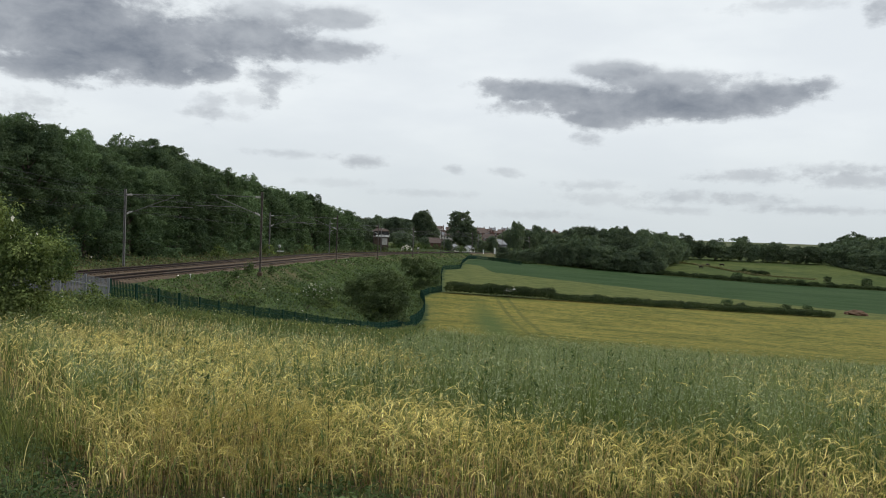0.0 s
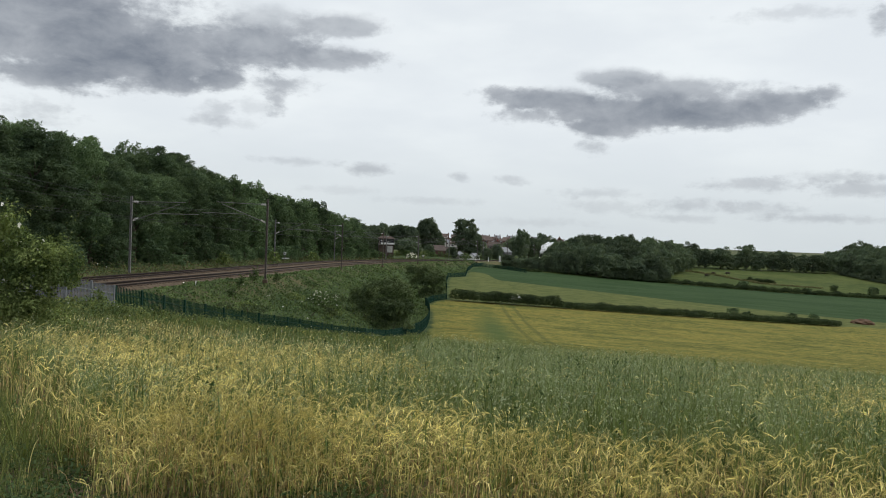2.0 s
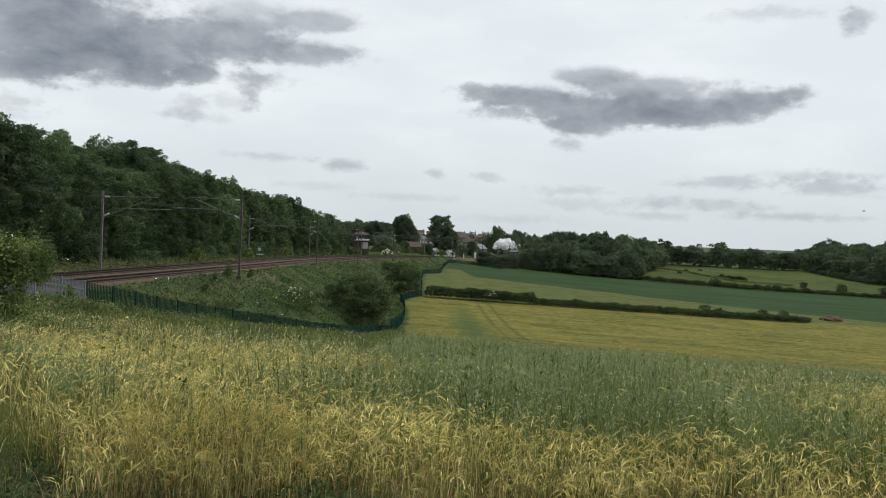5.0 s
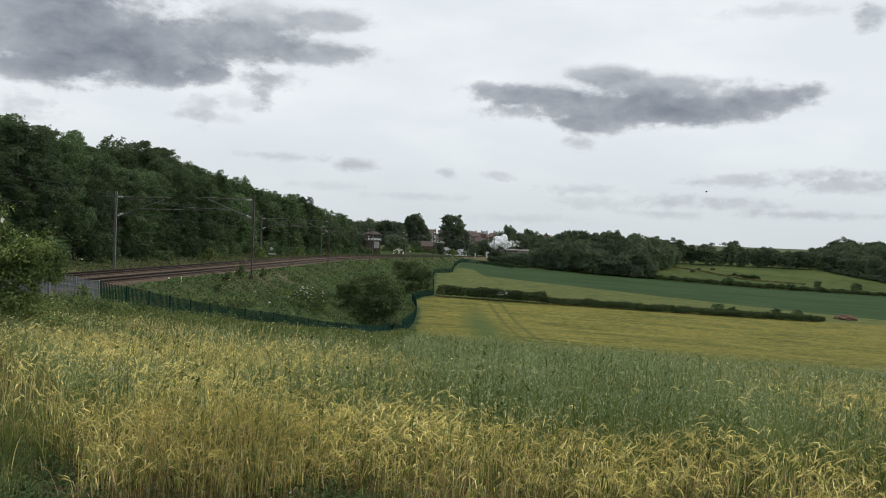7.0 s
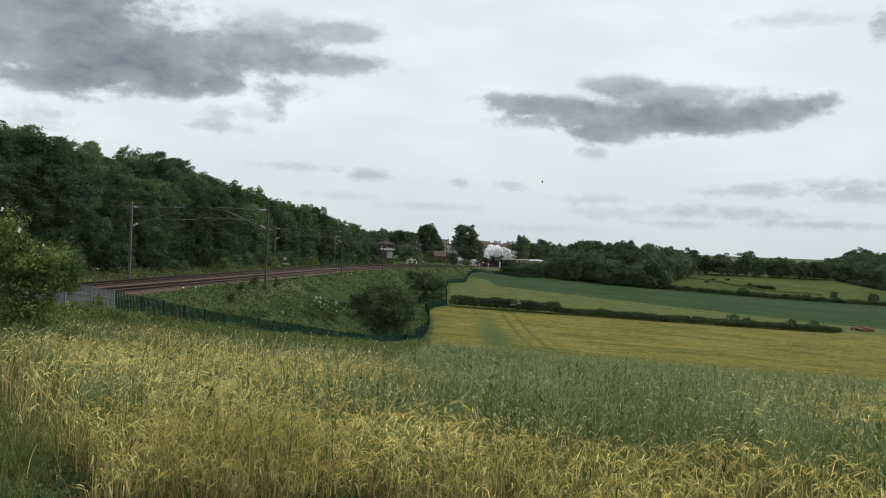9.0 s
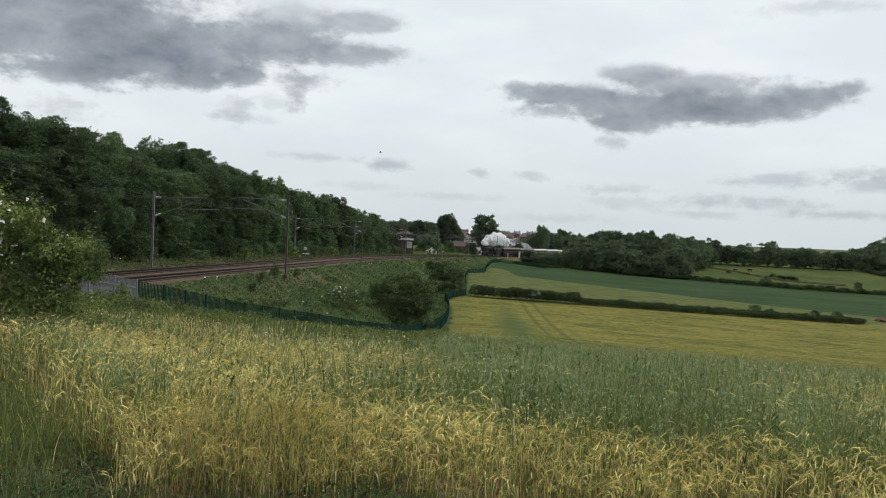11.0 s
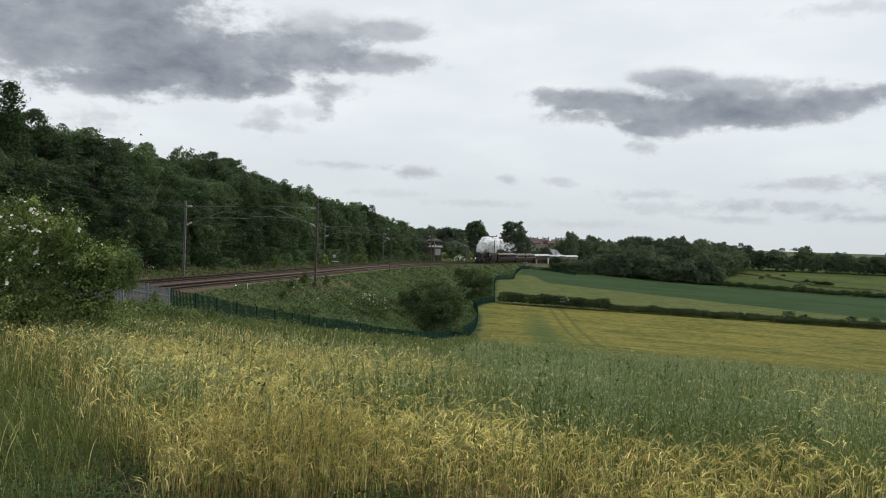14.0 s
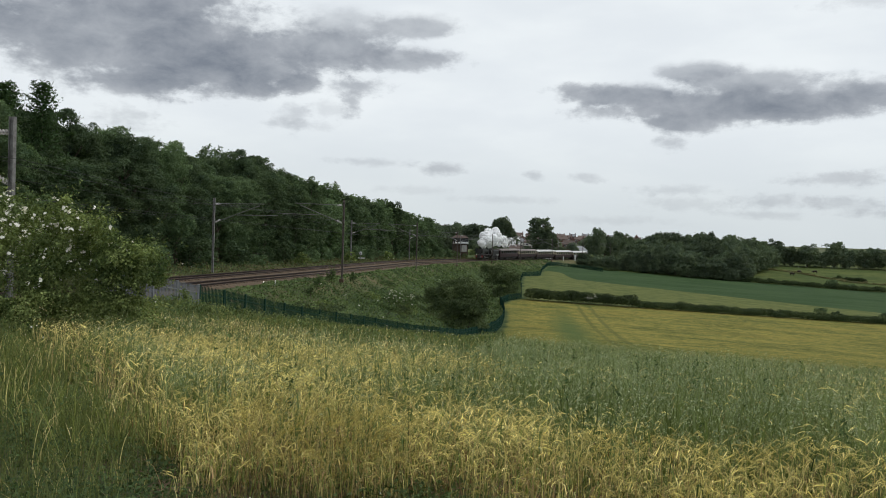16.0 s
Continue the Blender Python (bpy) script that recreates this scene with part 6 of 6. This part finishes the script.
def build_engine():
    e = thing("steam_locomotive", "black steam locomotive with red buffer beam hauling the train", "locomotive")
    part("boiler", rod(bmesh.new(), (-3.2, 0, 2.75), (-8.6, 0, 2.8), 0.80, 0.90, 28), M_BLACK, e)
    part("smokebox", rod(bmesh.new(), (-1.35, 0, 2.75), (-3.25, 0, 2.75), 0.86, 0.86, 28), M_SOOT, e, "sooty black smokebox")
    part("smokebox_door", rod(bmesh.new(), (-1.18, 0, 2.75), (-1.38, 0, 2.75), 0.62, 0.74, 24), M_SOOT, e)
    bm = solid(box, -9.4, 0, 2.55, 2.2, 1.9, 2.3, 0.35)
    part("firebox", bm, M_BLACK, e)
    ch = rod(bmesh.new(), (-2.2, 0, 3.5), (-2.2, 0, 4.15), 0.30, 0.33, 18)
    part("chimney", ch, M_SOOT, e)
    part("dome", rod(bmesh.new(), (-6.2, 0, 3.5), (-6.2, 0, 3.98), 0.36, 0.2, 18), M_BLACK, e)
    part("running_plate", solid(box, -5.9, 0, 1.72, 10.6, 2.6, 0.09), M_BLACK, e)
    part("valance", solid(box, -5.9, 1.26, 1.6, 10.4, 0.05, 0.22), M_MAROON, e)
    part("valance", solid(box, -5.9, -1.26, 1.6, 10.4, 0.05, 0.22), M_MAROON, e)
    part("frame_plate", solid(box, -5.9, 0, 1.1, 11.4, 1.1, 0.9), M_SOOT, e)
    bb = part("buffer_beam", solid(box, -0.55, 0, 1.12, 0.12, 2.55, 0.5, 0.02), M_RED, e, "red painted buffer beam")
    for s in (-0.87, 0.87):
        part("buffer", rod(bmesh.new(), (-0.5, s, 1.08), (-0.02, s, 1.08), 0.13, 0.13, 12), M_SOOT, bb)
        part("buffer_head", rod(bmesh.new(), (-0.05, s, 1.08), (0.02, s, 1.08), 0.24, 0.24, 16), M_STEEL, bb)
        part("smoke_deflector", solid(box, -2.1, s * 1.35, 2.75, 2.3, 0.04, 1.7, 0.015), M_BLACK, e)
        part("cylinder", rod(bmesh.new(), (-2.0, s * 1.25, 0.95), (-3.1, s * 1.25, 0.95), 0.38, 0.38, 18), M_BLACK, e)
        part("coupling_rod", solid(box, -6.4, s * 1.12, 0.72, 4.3, 0.06, 0.12), M_STEEL, e)
        part("connecting_rod", solid(box, -4.6, s * 1.2, 0.86, 3.2, 0.06, 0.12), M_STEEL, e)
        lamp = part("headlamp", solid(box, -0.68, s * 0.72, 1.62, 0.2, 0.26, 0.34, 0.04), M_BLACK, e)
        part("lens", rod(bmesh.new(), (-0.59, s * 0.72, 1.62), (-0.54, s * 0.72, 1.62), 0.12 if s < 0 else 0.17, None, 16), M_LAMP if s < 0 else M_PANE, lamp, "glowing lamp lens" if s < 0 else "unlit lamp lens")
        for wx in (-1.6, -3.6):
            part("bogie_wheel", rod(bmesh.new(), (wx, s * 0.80, 0.48), (wx, s * 0.95, 0.48), 0.48, 0.48, 20), M_SOOT, e)
    cab = part("cab", solid(box, -11.3, 0, 2.75, 1.9, 2.6, 2.1, 0.05), M_BLACK, e)
    part("cab_roof", rod(bmesh.new(), (-10.1, 0, 2.45), (-12.6, 0, 2.45), 1.5, 1.5, 28), M_BLACK, cab)
    for s in (-1, 1):
        part("cab_window", solid(box, -11.2, s * 1.31, 3.1, 0.8, 0.03, 0.7), M_PANE, cab)
    wheels = []
    for wx in (-4.9, -6.6, -8.6):
        for s in (-0.84, 0.84):
            wh = part("driving_wheel", spoked(0.94, 0.14, 14), M_SOOT, e)
            wheels.append((wh, wx, s))
    return e, wheels


def build_tender():
    t = thing("tender", "black coal tender coupled behind the locomotive", "tender")
    part("tank", solid(box, -3.7, 0, 2.15, 6.6, 2.6, 1.9, 0.08), M_BLACK, t)
    part("frame_plate", solid(box, -3.7, 0, 0.95, 7.0, 2.0, 0.55), M_SOOT, t)
    bm = bmesh.new()
    bmesh.ops.create_icosphere(bm, subdivisions=3, radius=1)
    for v in bm.verts:
        v.co = Vector((v.co.x * 2.6 - 3.0, v.co.y * 1.1, 3.05 + v.co.z * 0.5)) + Vector((0, 0, 0.22 * noise.noise(v.co * 4)))
    part("coal", bm, M_SOOT, t, "heaped coal")
    for wx in (-1.5, -3.6, -5.8):
        for s in (-0.84, 0.84):
            part("wheel", rod(bmesh.new(), (wx, s - 0.07, 0.6), (wx, s + 0.07, 0.6), 0.6, 0.6, 20), M_SOOT, t)
    return t


def build_coach(upper, label, roof=None):
    L, W = 21.5, 2.75
    c = thing("railway_coach", label, "railway coach", "coaches of the train")
    part("lower_panel", solid(box, 0, 0, 1.65, L, W, 1.1, 0.05), M_MAROON, c)
    band = part("upper_panel", solid(box, 0, 0, 2.68, L, W - 0.02, 0.98, 0.02), upper, c)
    part("cantrail", solid(box, 0, 0, 3.22, L, W + 0.02, 0.12, 0.02), M_MAROON, c)
    bm = bmesh.new()
    rod(bm, (-L / 2, 0, 2.35), (L / 2, 0, 2.35), 1.9, 1.9, 48)
    bmesh.ops.bisect_plane(bm, geom=bm.verts[:] + bm.edges[:] + bm.faces[:], plane_co=(0, 0, 3.24), plane_no=(0, 0, -1), clear_outer=True)
    for v in bm.verts:
        v.co.y *= 1.06
        v.co.z = 3.24 + (v.co.z - 3.24) * 0.62
    part("roof", bm, roof or M_ROOF, c, "dark grey-brown coach roof" if roof else "pale grey coach roof")
    for i in range(6):
        part("roof_vent", solid(box, -7.5 + 3 * i, 0.25 if i % 2 else -0.25, 3.9, 0.35, 0.3, 0.12, 0.03), roof or M_ROOF, c)
    part("underframe", solid(box, 0, 0, 0.88, L - 0.6, 2.3, 0.35), M_SOOT, c)
    part("battery_box", solid(box, 1.5, 0, 0.55, 2.6, 2.2, 0.5, 0.03), M_SOOT, c)
    for s in (-1, 1):
        for i in range(8):
            part("window", solid(box, -8.05 + 2.3 * i, s * (W / 2), 2.68, 1.62, 0.05, 0.75, 0.02), M_PANE, band)
        for wx in (-10.1, 10.1):
            part("door", solid(box, wx, s * (W / 2), 2.1, 0.7, 0.06, 1.9, 0.02), M_MAROON, c)
    for bx in (-7.5, 7.5):
        bg = part("bogie", solid(box, bx, 0, 0.55, 3.6, 2.1, 0.35, 0.04), M_SOOT, c)
        for wx in (-1.3, 1.3):
            for s in (-0.78, 0.78):
                part("wheel", rod(bmesh.new(), (bx + wx, s - 0.07, 0.46), (bx + wx, s + 0.07, 0.46), 0.46, None, 18), M_SOOT, bg)
    for e in (-1, 1):
        part("gangway", solid(box, e * (L / 2 + 0.2), 0, 2.2, 0.4, 1.2, 2.1, 0.04), M_SOOT, c)
    return c


engine, drivers = build_engine()
ride(engine, 0.0)
tender = build_tender()
ride(tender, 12.9)
support = build_coach(M_MAROON, "dark maroon railway coach next to the tender", M_DARKROOF)
COUPLED = 22.3
ride(support, 21.2 + COUPLED / 2)
ride(build_coach(M_CREAM, "cream and maroon railway coach with dark roof", M_DARKROOF), 21.2 + COUPLED * 1.5)
cream = build_coach(M_CREAM, "cream and maroon railway coach with pale roof")
ride(cream, 21.2 + COUPLED * 2.5)
for i in (3, 4):
    ride(copy_thing(cream, Matrix()), 21.2 + COUPLED * (i + 0.5))
for wh, wx, s in drivers:
    rows, steps = [], [i / 15 for i in range(241)]
    for t in steps:
        rows.append((t, pose(wx, s, 0.94, 0, math.degrees((front_arc(0) - front_arc(t)) / 0.94) % 360 + (90 if s > 0 else 0), 0)))
    MOVING.append((wh, rows))


# ---- steam ----
def puff(name, seed, lumps, thin):
    """One billowing skin round a cluster of lumps, as far as it is seen from the middle."""
    bm = bmesh.new()
    r = random.Random(seed)
    off = Vector((r.uniform(0, 50), r.uniform(0, 50), r.uniform(0, 50)))
    lumps = [(Vector(l[:3]), l[3]) for l in lumps]
    for v in bmesh.ops.create_icosphere(bm, subdivisions=5, radius=1)["verts"]:
        p = v.co.copy()
        reach = 0.0
        for q, rad in lumps:
            along_ = p.dot(q)
            gap = rad * rad - q.length_squared + along_ * along_
            if gap > 0:
                reach = max(reach, along_ + math.sqrt(gap))
        q = p * reach
        v.co = q * (1 + 0.10 * noise.noise(q * 0.9 + off) + 0.09 * noise.noise(q * 2.1 + off)) + p * (0.16 * noise.noise(q * 4 + off) + 0.09 * noise.noise(q * 9 + off))
    me = bpy.data.meshes.new(name)
    bm.to_mesh(me)
    bm.free()
    me.materials.append(M_STEAM)
    me.polygons.foreach_set("use_smooth", np.ones(len(me.polygons), bool))
    a = me.attributes.new("thin", "FLOAT", "POINT")
    a.data.foreach_set("value", np.full(len(me.vertices), thin, np.float32))
    return tagged(new("steam_puff", me), "billowing white steam puff above the train" if thin < 0.8 else "thin ragged wisp of grey white steam above the coaches", "steam", "steam plume")


sr = random.Random(77)
PLUME = [(2.4, 5.0, 0.0, 1.0, 0.3), (4.6, 6.0, 0.4, 1.7, 0.4), (7.5, 6.8, 1.0, 2.3, 0.45), (11.0, 7.1, 1.6, 2.5, 0.6), (15.0, 7.0, 2.2, 2.2, 0.75), (19.5, 6.6, 2.8, 1.9, 1.1), (25.0, 6.3, 3.2, 1.7, 1.5), (31.0, 6.0, 3.6, 1.5, 1.8)]
for i, (back, up, aside, rad, thin) in enumerate(PLUME):
    lumps = [(sr.uniform(-1, 1) * rad * 1.1, sr.uniform(-1, 1) * rad * 0.6, sr.uniform(-0.7, 0.7) * rad, rad * sr.uniform(0.35, 0.7)) for _ in range(9)] + [(0, 0, 0, rad * 0.8)]
    p = puff("steam_puff", 200 + i, lumps, thin)
    rows = []
    for t in np.arange(0, 16.01, 0.5):
        m = on_track(front_arc(t) + back + 0.8 * math.sin(1.1 * t + i * 2.1))
        rows.append((t, m @ pose(0, aside + 0.5 * math.sin(0.9 * t + i), up + 0.45 * math.sin(1.3 * t + i * 1.7), 14 * math.sin(0.6 * t + i), 16 * math.sin(0.5 * t + 2 * i), 25 * math.sin(0.4 * t + i))))
    MOVING.append((p, rows))


# ---- a bird crossing the sky ----
def build_bird():
    b = thing("bird", "small dark bird flying across the sky", "bird")
    bm = bmesh.new()
    got = bmesh.ops.create_icosphere(bm, subdivisions=2, radius=1)["verts"]
    bmesh.ops.transform(bm, matrix=Matrix.Diagonal((0.15, 0.05, 0.05, 1)), verts=got)
    part("body", bm, M_SOOT, b)
    wings = []
    for s in (-1, 1):
        bm = bmesh.new()
        v = [bm.verts.new(p) for p in ((0.09, 0, 0.02), (0.05, s * 0.24, 0.03), (-0.08, s * 0.21, 0.03), (-0.09, 0, 0.02), (0.09, 0, 0.0), (0.05, s * 0.24, 0.02), (-0.08, s * 0.21, 0.02), (-0.09, 0, 0.0))]
        for f in ((0, 1, 2, 3), (7, 6, 5, 4), (0, 4, 5, 1), (1, 5, 6, 2), (2, 6, 7, 3), (3, 7, 4, 0)):
            bm.faces.new([v[i] for i in f])
        wings.append((part("wing", bm, M_SOOT, b), s))
    part("tail", solid(box, -0.24, 0, 0, 0.14, 0.08, 0.015), M_SOOT, b)
    MOVING.append((b, [(t, pose(x, 100, z, 0, 0, 180)) for t, x, z in ((0, 110.0, 4.5), (7, 34.2, 8.5), (9, 11.6, 10.1), (12.5, -29.0, 12.9), (16, -70, 15.5))]))
    for w, s in wings:
        MOVING.append((w, [(i / 10, pose(0, 0, 0, s * 28 * math.sin(i * 1.9), 0, 0)) for i in range(161)]))


build_bird()


# the kinds stand only where they were planted
for kind in ash + oak + deep + far + shrub + town + tall_town + [pine]:
    for ob in (*kind.children_recursive, kind):
        bpy.data.objects.remove(ob)


def motions():
    for vehicle, rows in MOVING:
        walk(vehicle, rows)


motions()
